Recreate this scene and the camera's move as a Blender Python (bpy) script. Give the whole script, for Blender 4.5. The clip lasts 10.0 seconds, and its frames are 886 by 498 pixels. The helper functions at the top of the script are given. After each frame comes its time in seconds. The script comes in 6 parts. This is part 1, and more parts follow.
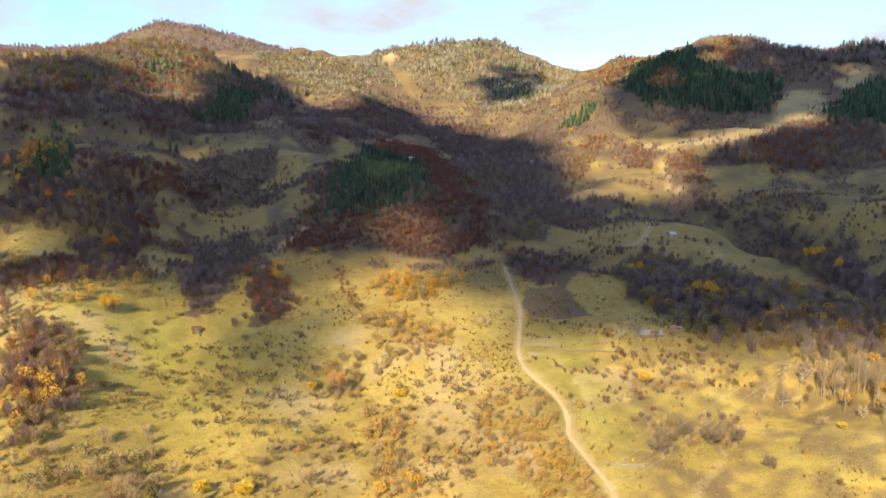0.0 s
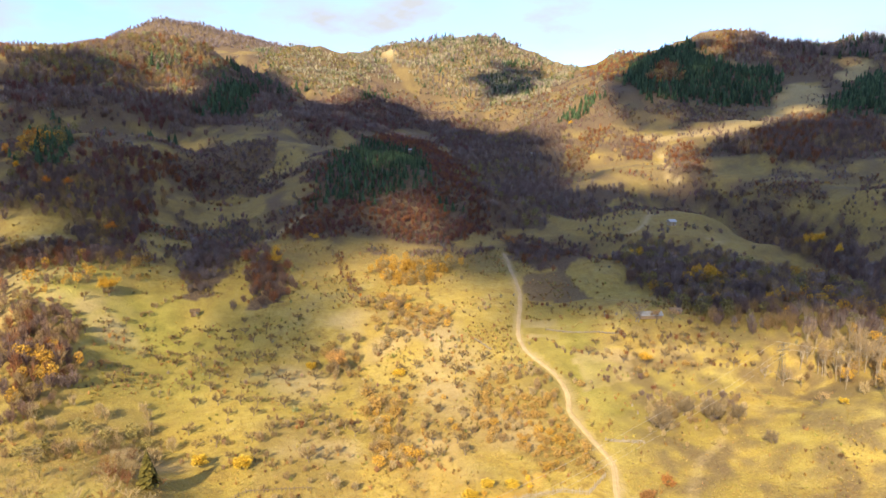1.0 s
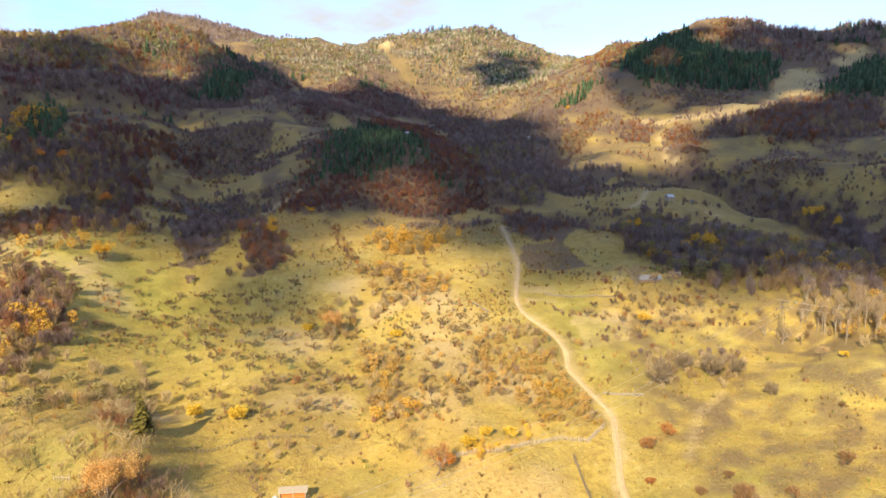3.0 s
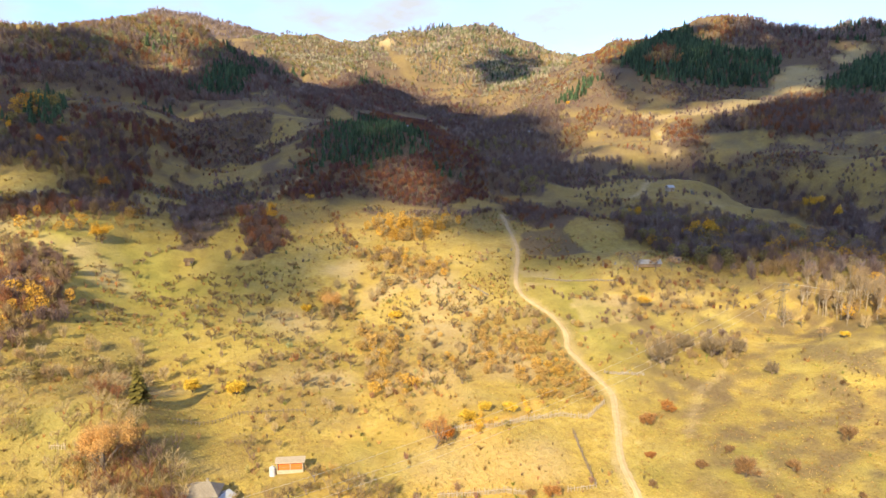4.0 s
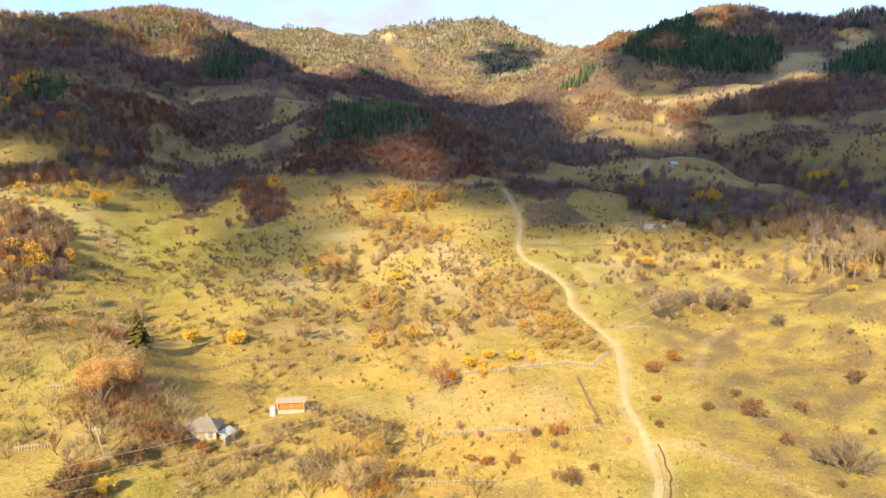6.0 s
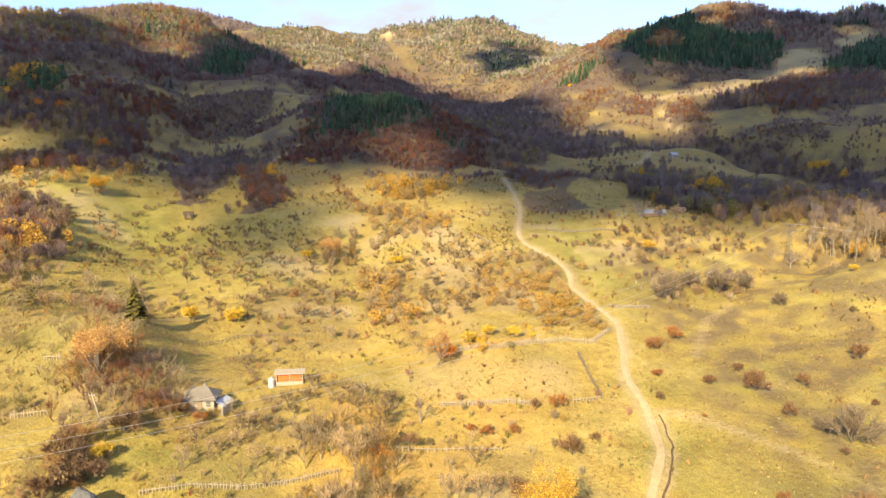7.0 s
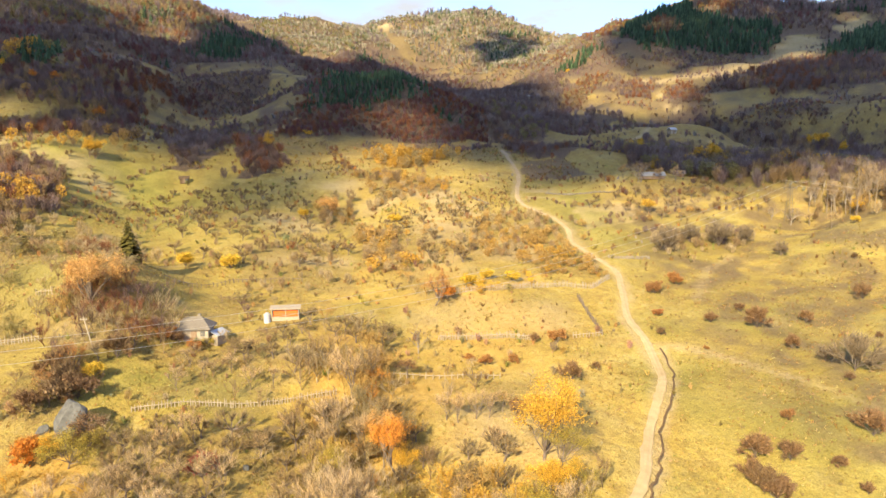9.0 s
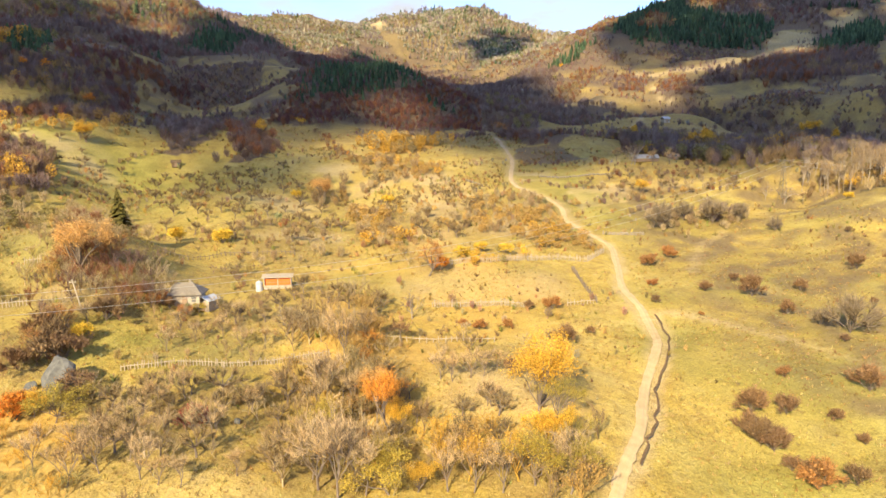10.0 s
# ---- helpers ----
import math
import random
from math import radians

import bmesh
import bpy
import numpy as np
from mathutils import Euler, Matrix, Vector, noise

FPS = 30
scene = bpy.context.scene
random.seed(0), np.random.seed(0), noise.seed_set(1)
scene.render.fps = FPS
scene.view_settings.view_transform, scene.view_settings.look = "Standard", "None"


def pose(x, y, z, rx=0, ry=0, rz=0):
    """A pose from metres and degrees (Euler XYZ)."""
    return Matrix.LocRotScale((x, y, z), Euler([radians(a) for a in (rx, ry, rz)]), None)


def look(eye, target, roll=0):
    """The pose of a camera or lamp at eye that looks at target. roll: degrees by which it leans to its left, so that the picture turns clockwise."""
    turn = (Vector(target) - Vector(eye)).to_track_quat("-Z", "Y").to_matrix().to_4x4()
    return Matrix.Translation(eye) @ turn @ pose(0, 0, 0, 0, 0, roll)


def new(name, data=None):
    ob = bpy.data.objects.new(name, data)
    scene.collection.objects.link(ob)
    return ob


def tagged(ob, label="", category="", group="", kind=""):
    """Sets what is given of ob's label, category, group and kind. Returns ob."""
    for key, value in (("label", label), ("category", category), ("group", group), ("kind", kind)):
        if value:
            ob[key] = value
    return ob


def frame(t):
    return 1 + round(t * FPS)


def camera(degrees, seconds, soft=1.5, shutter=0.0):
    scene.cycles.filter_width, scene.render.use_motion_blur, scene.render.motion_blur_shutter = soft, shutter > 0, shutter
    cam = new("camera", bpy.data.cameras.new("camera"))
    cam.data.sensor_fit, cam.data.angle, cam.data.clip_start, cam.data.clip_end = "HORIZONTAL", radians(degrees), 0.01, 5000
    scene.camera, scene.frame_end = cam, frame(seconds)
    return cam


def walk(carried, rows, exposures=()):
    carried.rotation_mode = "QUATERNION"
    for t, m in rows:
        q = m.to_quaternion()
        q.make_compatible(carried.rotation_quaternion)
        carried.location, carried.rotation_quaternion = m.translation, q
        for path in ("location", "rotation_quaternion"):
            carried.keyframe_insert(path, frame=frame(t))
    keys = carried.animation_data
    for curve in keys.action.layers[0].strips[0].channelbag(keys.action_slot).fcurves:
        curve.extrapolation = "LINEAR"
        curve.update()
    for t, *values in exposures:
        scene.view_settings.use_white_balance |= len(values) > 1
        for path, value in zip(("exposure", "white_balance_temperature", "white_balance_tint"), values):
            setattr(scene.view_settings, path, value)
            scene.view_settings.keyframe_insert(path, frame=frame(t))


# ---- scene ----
cam = camera(65.7, 10.0)
METRES, EYE, TILT, LEAN, TURN = 60.0, 85.0, -8.1, 0.0, 0.0
ROWS = [
    (0.0, 0.0, 0.0, 0.0, -0.0, -0.0, -0.0),
    (0.5, 0.001, 0.0073, -0.0513, -0.02, 0.04, 0.03),
    (1.0, 0.0027, 0.0148, -0.1063, -0.02, 0.03, 0.12),
    (1.5, 0.0031, 0.0212, -0.1513, -0.08, 0.05, 0.16),
    (2.0, 0.004, 0.0278, -0.2041, -0.13, -0.02, 0.2),
    (2.5, 0.0053, 0.0328, -0.2526, -0.19, -0.07, 0.45),
    (4.0, 0.0049, 0.0554, -0.4016, -0.24, 0.06, 0.11),
    (4.5, 0.0054, 0.062, -0.4515, -0.23, 0.29, 0.13),
    (5.0, 0.0053, 0.0691, -0.5007, -0.17, 0.11, 0.27),
    (5.5, 0.0049, 0.0762, -0.549, -0.08, 0.06, 0.36),
    (7.0, 0.0058, 0.097, -0.6938, -0.05, 0.34, 0.43),
    (7.5, 0.0059, 0.1043, -0.7425, -0.1, 0.28, 0.5),
    (8.0, 0.0055, 0.1114, -0.7916, -0.11, 0.23, 0.54),
    (8.5, 0.0055, 0.1192, -0.8428, -0.13, 0.22, 0.56),
    (9.0, 0.0052, 0.1265, -0.8888, -0.2, 0.25, 0.56),
    (9.5, 0.0052, 0.1339, -0.9389, -0.32, 0.3, 0.68),
    (10.0, 0.0054, 0.1411, -0.9898, -0.7, 0.38, 0.74),
]
walk(cam, [(t, pose(0, 0, EYE, TILT, LEAN, TURN) @ pose(METRES * x, METRES * y, METRES * z, 90 + pitch, roll, yaw)) for t, x, y, z, yaw, pitch, roll in ROWS],
     exposures=[(0.0, 1.18), (2.5, 1.24), (5.0, 1.29), (10.0, 1.31)])

# ---- sky and sun ----
SUN_UP, SUN_FROM = 30.0, (-0.39, -0.92)          # degrees above the horizon; the side it shines from
world = bpy.data.worlds.new("sky")
scene.world = world
world.use_nodes = True
wn, wl = world.node_tree.nodes, world.node_tree.links
sky = wn.new("ShaderNodeTexSky")
sky.sky_type, sky.sun_disc = "NISHITA", False
sky.sun_elevation, sky.sun_rotation = radians(SUN_UP), math.atan2(SUN_FROM[0], SUN_FROM[1])
sky.altitude, sky.air_density, sky.dust_density = 1500, 1.3, 0.1
view = wn.new("ShaderNodeTexCoord").outputs["Generated"]
drawn = wn.new("ShaderNodeMapping")
drawn.inputs["Scale"].default_value, drawn.inputs["Location"].default_value = (1.0, 1.0, 2.6), (0.35, 0.0, 0.1)
wl.new(view, drawn.inputs["Vector"])
veil = wn.new("ShaderNodeTexNoise")
veil.inputs["Scale"].default_value, veil.inputs["Detail"].default_value, veil.inputs["Roughness"].default_value = 4.2, 7.0, 0.55
wl.new(drawn.outputs["Vector"], veil.inputs["Vector"])
ramp = wn.new("ShaderNodeValToRGB")
ramp.color_ramp.elements[0].position, ramp.color_ramp.elements[1].position = 0.44, 0.66
wl.new(veil.outputs["Fac"], ramp.inputs["Fac"])
height = wn.new("ShaderNodeSeparateXYZ")
wl.new(view, height.inputs["Vector"])
tone = wn.new("ShaderNodeValToRGB")
tone.color_ramp.elements[0].position, tone.color_ramp.elements[0].color = 0.0, (0.40, 0.52, 0.76, 1)
tone.color_ramp.elements[1].position, tone.color_ramp.elements[1].color = 0.45, (0.76, 0.85, 1.25, 1)
wl.new(height.outputs["Z"], tone.inputs["Fac"])
cool = wn.new("ShaderNodeMixRGB")
cool.blend_type = "MULTIPLY"
cool.inputs["Fac"].default_value = 1.0
wl.new(sky.outputs["Color"], cool.inputs["Color1"])
wl.new(tone.outputs["Color"], cool.inputs["Color2"])
blend = wn.new("ShaderNodeMixRGB")
blend.inputs["Color2"].default_value = (2.3, 2.38, 2.55, 1)
wl.new(ramp.outputs["Color"], blend.inputs["Fac"])
wl.new(cool.outputs["Color"], blend.inputs["Color1"])
wl.new(blend.outputs["Color"], wn["Background"].inputs["Color"])
wn["Background"].inputs["Strength"].default_value = 0.145

flat = math.cos(radians(SUN_UP)) / math.hypot(*SUN_FROM)
SUN = Vector((SUN_FROM[0] * flat, SUN_FROM[1] * flat, math.sin(radians(SUN_UP))))
sun = new("sun", bpy.data.lights.new("sun", "SUN"))
sun.data.energy, sun.data.angle, sun.data.color = 4.6, radians(1.6), (1.0, 0.855, 0.55)
sun.matrix_world = look(SUN * 900, (0, 0, 0))


# ---- tools ----
def lattice(ix, iy, seed):
    n = (ix.astype(np.int64) * 374761393 + iy.astype(np.int64) * 668265263 + seed * 1442695041) & 0x7FFFFFFF
    n = ((n ^ (n >> 13)) * 1274126177) & 0x7FFFFFFF
    return ((n ^ (n >> 16)) & 0xFFFF) / 65535.0


def rough(x, y, size, seed=0):
    """Smooth noise from -1 to 1 on the plan, with features of that size."""
    u, v = np.asarray(x, float) / size, np.asarray(y, float) / size
    iu, iv = np.floor(u), np.floor(v)
    fu, fv = u - iu, v - iv
    fu, fv = fu * fu * (3 - 2 * fu), fv * fv * (3 - 2 * fv)
    a = lattice(iu, iv, seed) * (1 - fu) + lattice(iu + 1, iv, seed) * fu
    b = lattice(iu, iv + 1, seed) * (1 - fu) + lattice(iu + 1, iv + 1, seed) * fu
    return (a * (1 - fv) + b * fv) * 2 - 1


RISES = []


def rise(x, y, across, along, height):
    """A rounded rise (or, with a minus, a hollow) in the land."""
    RISES.append((x, y, across, along, height))


rise(-150, -300, 59, 33, 17.5)
rise(150, -300, 59, 33, 22.3)
rise(0, -300, 59, 33, 13.2)
rise(60, -300, 14, 14, 7.8)
rise(-60, -300, 14, 14, 6.3)
rise(150, -150, 14, 14, 11.5)
rise(-150, -150, 33, 59, 5.6)
rise(150, -40, 33, 59, 10.9)
rise(41, 75, 14, 14, -1.6)
rise(-27, 75, 14, 14, 2.2)
rise(-1, 76, 14, 14, -1.8)
rise(12, 81, 14, 14, 3)
rise(140, 90, 50, 50, 14.7)
rise(48, 90, 14, 14, 2)
rise(-300, 100, 99, 55, 39.4)
rise(300, 100, 99, 55, 40)
rise(-22, 107, 14, 14, 3.4)
rise(-37, 111, 14, 14, -2.4)
rise(-70, 114, 34, 34, 9.2)
rise(-70, 114, 14, 14, -9.7)
rise(-62, 123, 14, 14, 7.6)
rise(-51, 132, 14, 14, -4.3)
rise(8, 139, 14, 25, 2.1)
rise(-67, 158, 14, 14, -4.2)
rise(106, 164, 15, 15, 2)
rise(-109, 176, 16, 28, 7.2)
rise(105, 193, 17, 17, -7.2)
rise(-30, 193, 17, 31, -3.7)
rise(125, 196, 31, 57, 13.1)
# hills of the middle distance and the ranges behind
rise(-250, -200, 260, 260, 1.6)
rise(-66, 198, 15, 15, 1.9)
rise(91, 204, 15, 15, 2.3)
rise(-123, 204, 15, 15, -1.0)
rise(-90, 207, 32, 32, -9.2)
rise(153, 207, 36, 36, -2.1)
rise(-18, 207, 15, 15, -1.6)
rise(-123, 224, 36, 36, 10.1)
rise(-97, 226, 21, 21, -4.2)
rise(71, 233, 21, 21, 6.4)
rise(-12, 263, 16, 16, -2.5)
rise(28, 264, 16, 16, -1.5)
rise(-68, 273, 17, 17, 3.9)
rise(-50, 281, 24, 24, -5.2)
rise(-156, 295, 28, 28, 6.3)
rise(62, 295, 18, 18, 4.7)
rise(-270, 300, 150, 150, 5.0)
rise(-158, 300, 150, 150, 4.4)
rise(-45, 300, 150, 150, -2.1)
rise(180, 300, 150, 150, -2.6)
rise(292, 300, 150, 150, 17.0)
rise(-700, 300, 260, 260, 18.3)
rise(700, 300, 260, 260, 35.0)
rise(117, 303, 20, 20, -0.9)
rise(172, 308, 30, 30, -9.6)
rise(-118, 322, 48, 48, -8.4)
rise(-16, 324, 28, 28, -3.0)
rise(69, 325, 47, 47, 3.4)
rise(69, 325, 28, 28, -5.3)
rise(69, 325, 20, 20, -7.1)
rise(178, 331, 23, 23, 15.1)
rise(195, 350, 34, 34, -21.6)
rise(-191, 355, 56, 56, 15.3)
rise(24, 356, 50, 50, -2.9)
rise(24, 356, 30, 30, -1.6)
rise(24, 356, 21, 21, -8.5)
rise(221, 359, 36, 36, 9.8)
rise(221, 359, 25, 25, 13.4)
rise(191, 370, 58, 58, -9.6)
rise(-187, 370, 35, 35, 11.8)
rise(191, 370, 25, 25, -11.2)
rise(-187, 370, 25, 25, -16.4)
rise(150, 374, 24, 24, 8.0)
rise(81, 376, 33, 33, -5.4)
rise(-124, 381, 56, 56, -10.9)
rise(-124, 381, 34, 34, -13.0)
rise(-43, 385, 54, 54, 15.5)
rise(-6, 385, 33, 33, 9.0)
rise(180, 395, 37, 37, -19.0)
rise(-25, 395, 24, 24, -4.2)
rise(-181, 410, 38, 38, 6.4)
rise(200, 412, 27, 27, 14.0)
rise(-257, 420, 69, 69, -23.9)
rise(-257, 420, 42, 42, -17.0)
rise(167, 420, 27, 27, -16.4)
rise(-103, 425, 37, 37, 12.6)
rise(-103, 425, 26, 26, -17.9)
rise(135, 432, 63, 63, 8.8)
rise(135, 432, 38, 38, -4.0)
rise(135, 432, 27, 27, -15.2)
rise(-49, 440, 38, 38, 5.7)
rise(-49, 440, 27, 27, -9.6)
rise(275, 441, 73, 73, 3.5)
rise(-180, 465, 70, 70, -9.9)
rise(-180, 465, 42, 42, -18.2)
rise(33, 466, 65, 65, -10.6)
rise(-208, 470, 31, 31, -9.3)
rise(210, 473, 31, 31, -7.4)
rise(-88, 500, 71, 71, -0.8)
rise(-88, 500, 43, 43, -2.2)
rise(-88, 500, 30, 30, -10.7)
rise(107, 518, 32, 32, -4.8)
rise(166, 519, 33, 33, -7.0)
rise(-450, 520, 200, 200, 27.2)
rise(-300, 520, 200, 200, 30.0)
rise(-150, 520, 200, 200, 15.1)
rise(0, 520, 200, 200, 3.6)
rise(150, 520, 200, 200, -1.0)
rise(300, 520, 200, 200, -4.9)
rise(450, 520, 200, 200, 18.3)
rise(-136, 529, 46, 46, 4.5)
rise(36, 531, 74, 74, -8.1)
rise(-306, 534, 52, 52, -25.0)
rise(-153, 545, 34, 34, -6.2)
rise(-195, 560, 50, 50, -25.0)
rise(217, 560, 36, 36, -0.8)
rise(91, 599, 36, 36, 3.8)
rise(186, 616, 55, 55, -6.7)
rise(-382, 620, 44, 44, -1.9)
rise(-259, 621, 94, 94, -1.4)
rise(-259, 621, 40, 40, -21.9)
rise(-136, 626, 38, 38, -6.3)
rise(282, 631, 59, 59, -10.4)
rise(345, 672, 106, 106, -20.2)
rise(175, 700, 101, 101, 22.3)
rise(40, 729, 102, 102, -16.1)
rise(232, 735, 46, 46, -3.2)
rise(428, 737, 51, 51, 2.5)
rise(441, 752, 122, 122, -34.3)
rise(-298, 770, 70, 70, 25.4)
rise(77, 775, 47, 47, -11.5)
rise(-450, 780, 77, 77, -9.8)
rise(-164, 800, 69, 69, 13.8)
rise(-164, 800, 49, 49, -31.7)
rise(-699, 820, 280, 280, -12.5)
rise(-489, 820, 280, 280, 31.4)
rise(-279, 820, 280, 280, 35.9)
rise(-69, 820, 280, 280, -39.9)
rise(141, 820, 280, 280, -13.8)
rise(351, 820, 280, 280, 80.7)
rise(561, 820, 280, 280, 56.0)
rise(417, 840, 56, 56, -2.7)
rise(-240, 850, 124, 124, 28.2)
rise(-424, 850, 133, 133, -13.2)
rise(-240, 850, 75, 75, -40.4)
rise(-292, 900, 80, 80, -9.5)
rise(-39, 918, 55, 55, 5.9)
rise(-14, 926, 79, 79, -22.1)
rise(186, 950, 136, 136, -10.5)
rise(186, 950, 58, 58, -10.9)
rise(-136, 959, 58, 58, -8.1)
rise(323, 960, 86, 86, 15.6)
rise(323, 960, 61, 61, -42.5)
rise(487, 980, 93, 93, -14.5)
rise(-191, 985, 85, 85, 12.9)
rise(408, 1000, 65, 65, -19.3)
rise(113, 1025, 62, 62, -13.3)
rise(298, 1060, 66, 66, 4.1)
rise(194, 1097, 95, 95, -15.4)
rise(-469, 1100, 167, 167, -3.9)
rise(-289, 1100, 68, 68, 10.1)
rise(-70, 1109, 156, 156, 28.9)
rise(-70, 1109, 94, 94, 15.0)
rise(-70, 1109, 67, 67, -47.3)
rise(-205, 1180, 100, 100, -15.9)
rise(215, 1210, 74, 74, -17.2)
rise(99, 1220, 100, 100, 17.4)
rise(-1052, 1250, 380, 380, 4.6)
rise(-766, 1250, 380, 380, 23.3)
rise(-482, 1250, 380, 380, 8.3)
rise(-196, 1250, 380, 380, 12.4)
rise(88, 1250, 380, 380, 48.3)
rise(374, 1250, 380, 380, 31.6)
rise(658, 1250, 380, 380, 20.5)
rise(351, 1250, 170, 170, -19.1)
rise(351, 1250, 100, 100, 6.4)
rise(351, 1250, 75, 75, 13.4)
rise(-174, 1300, 75, 75, -12.4)
rise(254, 1300, 75, 75, -17.7)
rise(-231, 1390, 100, 100, 18.9)
rise(-519, 1400, 170, 170, 63.0)
rise(2, 1400, 75, 75, 18.9)
rise(-585, 1400, 75, 75, 19.9)
# summits of the skyline
rise(352, 866, 46, 60, 9)
rise(478, 900, 70, 60, -11)
rise(-640, 1290, 130, 150, -30)


def land(x, y):
    """The height of the land over the plan."""
    x, y = np.asarray(x, float), np.asarray(y, float)
    cx, cy = np.clip(x, -900, 900), np.clip(y, -500, 1600)
    a, b, c, e, f = -22.69, 180.7, -15.1, -25.6, -31.4
    z = a + b * cy / 1e3 + c * (cy / 1e3) ** 2 + e * cx / 1e3 + f * cx * cy / 1e6
    for px, py, rx, ry, h in RISES:
        z = z + h * np.exp(-((x - px) ** 2 / (rx * rx) + (y - py) ** 2 / (ry * ry)))
    far = np.clip((y - 330) / 500, 0, 1) + 0.6 * np.clip((np.abs(x) - 200) / 300, 0, 1)
    z = z + far * (3.0 * rough(x, y, 62, 3) + 1.6 * rough(x, y, 27, 4))
    z = z + np.clip((y - 720) / 160, 0, 1) * (5.5 * (0.73 - 2.2 * np.abs(rough(x, y, 74, 9))) + 2.5 * (0.73 - 2.2 * np.abs(rough(x, y, 33, 10))))
    mid = np.clip((y - 250) / 120, 0, 1)
    z = z + mid * 2.4 * (1 - 2.2 * np.abs(rough(x + 0.35 * y, y, 44, 7))) + mid * 0.8 * (1 - 2.2 * np.abs(rough(x, y, 17, 8)))
    z = z + 0.45 * rough(x, y, 11, 5) + 0.16 * rough(x, y, 4.3, 6)
    return z


def brushy(x, y):
    """Where brush gathers: in the gullies and in drifts."""
    return 0.7 * rough(x, y, 26, 61) + 0.9 * rough(x, y, 10, 62) + 1.1 * (np.abs(rough(x + 0.35 * y, y, 44, 7)) - 0.36)


def ground(x, y):
    return float(land(np.array([x]), np.array([y]))[0])


def inside(poly, x, y):
    hit = np.zeros(np.shape(x), bool)
    n = len(poly)
    for i in range(n):
        (x0, y0), (x1, y1) = poly[i], poly[(i + 1) % n]
        if y0 == y1:
            continue
        hit ^= ((y0 > y) != (y1 > y)) & (x < (x1 - x0) * (y - y0) / (y1 - y0) + x0)
    return hit


def away(line, x, y):
    """Distance on the plan from a line of points."""
    best = np.full(np.shape(x), 1e9)
    for (x0, y0), (x1, y1) in zip(line, line[1:]):
        dx, dy = x1 - x0, y1 - y0
        s = np.clip(((x - x0) * dx + (y - y0) * dy) / (dx * dx + dy * dy + 1e-9), 0, 1)
        best = np.minimum(best, np.hypot(x - x0 - s * dx, y - y0 - s * dy))
    return best


def mesh_of(name, verts, faces, material, tint=None, smooth=False):
    me = bpy.data.meshes.new(name)
    me.from_pydata([tuple(v) for v in verts] if not isinstance(verts, np.ndarray) else verts.tolist(), [], faces if not isinstance(faces, np.ndarray) else faces.tolist())
    me.materials.append(material)
    if tint is not None:
        layer = me.color_attributes.new("tint", "FLOAT_COLOR", "POINT")
        layer.data.foreach_set("color", np.asarray(tint, np.float32).ravel())
    if smooth:
        me.polygons.foreach_set("use_smooth", np.ones(len(me.polygons), bool))
    me.update()
    return me


def part(name, bm, material, parent, label=""):
    """Links a bmesh, or a mesh, as one mesh object under a thing or a part."""
    if isinstance(bm, bmesh.types.BMesh):
        me = bpy.data.meshes.new(name)
        bm.to_mesh(me)
        bm.free()
        me.materials.append(material)
    else:
        me = bm
    ob = new(name, me)
    ob.parent = parent
    return tagged(ob, label)


def thing(name, label, category, x=0, y=0, z=0, turn=0, group="", kind=""):
    ob = new(name)
    ob.matrix_world = pose(x, y, z, 0, 0, turn)
    ob.empty_display_size = 0.3
    return tagged(ob, label, category, group, kind)


def box(bm, x, y, z, dx, dy, dz, bevel=0.0, m=None):
    """A box with its centre on the floor at x, y, z."""
    made = bmesh.ops.create_cube(bm, size=1, matrix=(m or Matrix()) @ Matrix.Translation((x, y, z + dz / 2)) @ Matrix.Diagonal((dx, dy, dz, 1)))
    if bevel:
        edges = {e for v in made["verts"] for e in v.link_edges}
        bmesh.ops.bevel(bm, geom=list(edges), offset=bevel, segments=1, affect="EDGES")
    return bm


def stick(bm, a, b, r0, r1=None, sides=6):
    a, b = Vector(a), Vector(b)
    m = (b - a).to_track_quat("Z", "Y").to_matrix().to_4x4()
    bmesh.ops.create_cone(bm, cap_ends=True, segments=sides, radius1=r0, radius2=r1 if r1 is not None else r0, depth=(b - a).length,
                          matrix=Matrix.Translation((a + b) / 2) @ m)
    return bm


# ---- materials ----
def material(name, roughness=0.9):
    m = bpy.data.materials.new(name)
    m.use_nodes = True
    b = m.node_tree.nodes["Principled BSDF"]
    b.inputs["Roughness"].default_value = roughness
    b.inputs["Specular IOR Level"].default_value = 0.2
    return m, m.node_tree.nodes, m.node_tree.links, b


def noise_node(n, links, scale, detail=4, vector=None, rough_=0.6):
    t = n.new("ShaderNodeTexNoise")
    t.inputs["Scale"].default_value, t.inputs["Detail"].default_value, t.inputs["Roughness"].default_value = scale, detail, rough_
    if vector:
        links.new(vector, t.inputs["Vector"])
    return t.outputs["Fac"]


def ramp_node(n, links, fac, stops):
    r = n.new("ShaderNodeValToRGB")
    els = r.color_ramp.elements
    while len(els) < len(stops):
        els.new(0.5)
    for el, (p, c) in zip(els, stops):
        el.position, el.color = p, (*c, 1)
    links.new(fac, r.inputs["Fac"])
    return r.outputs["Color"]


def mix_node(n, links, fac, a, b, mode="MIX"):
    m = n.new("ShaderNodeMixRGB")
    m.blend_type = mode
    for value, socket in ((fac, "Fac"), (a, "Color1"), (b, "Color2")):
        if isinstance(value, (int, float)):
            m.inputs[socket].default_value = value
        elif isinstance(value, tuple):
            m.inputs[socket].default_value = (*value, 1)
        else:
            links.new(value, m.inputs[socket])
    return m.outputs["Color"]


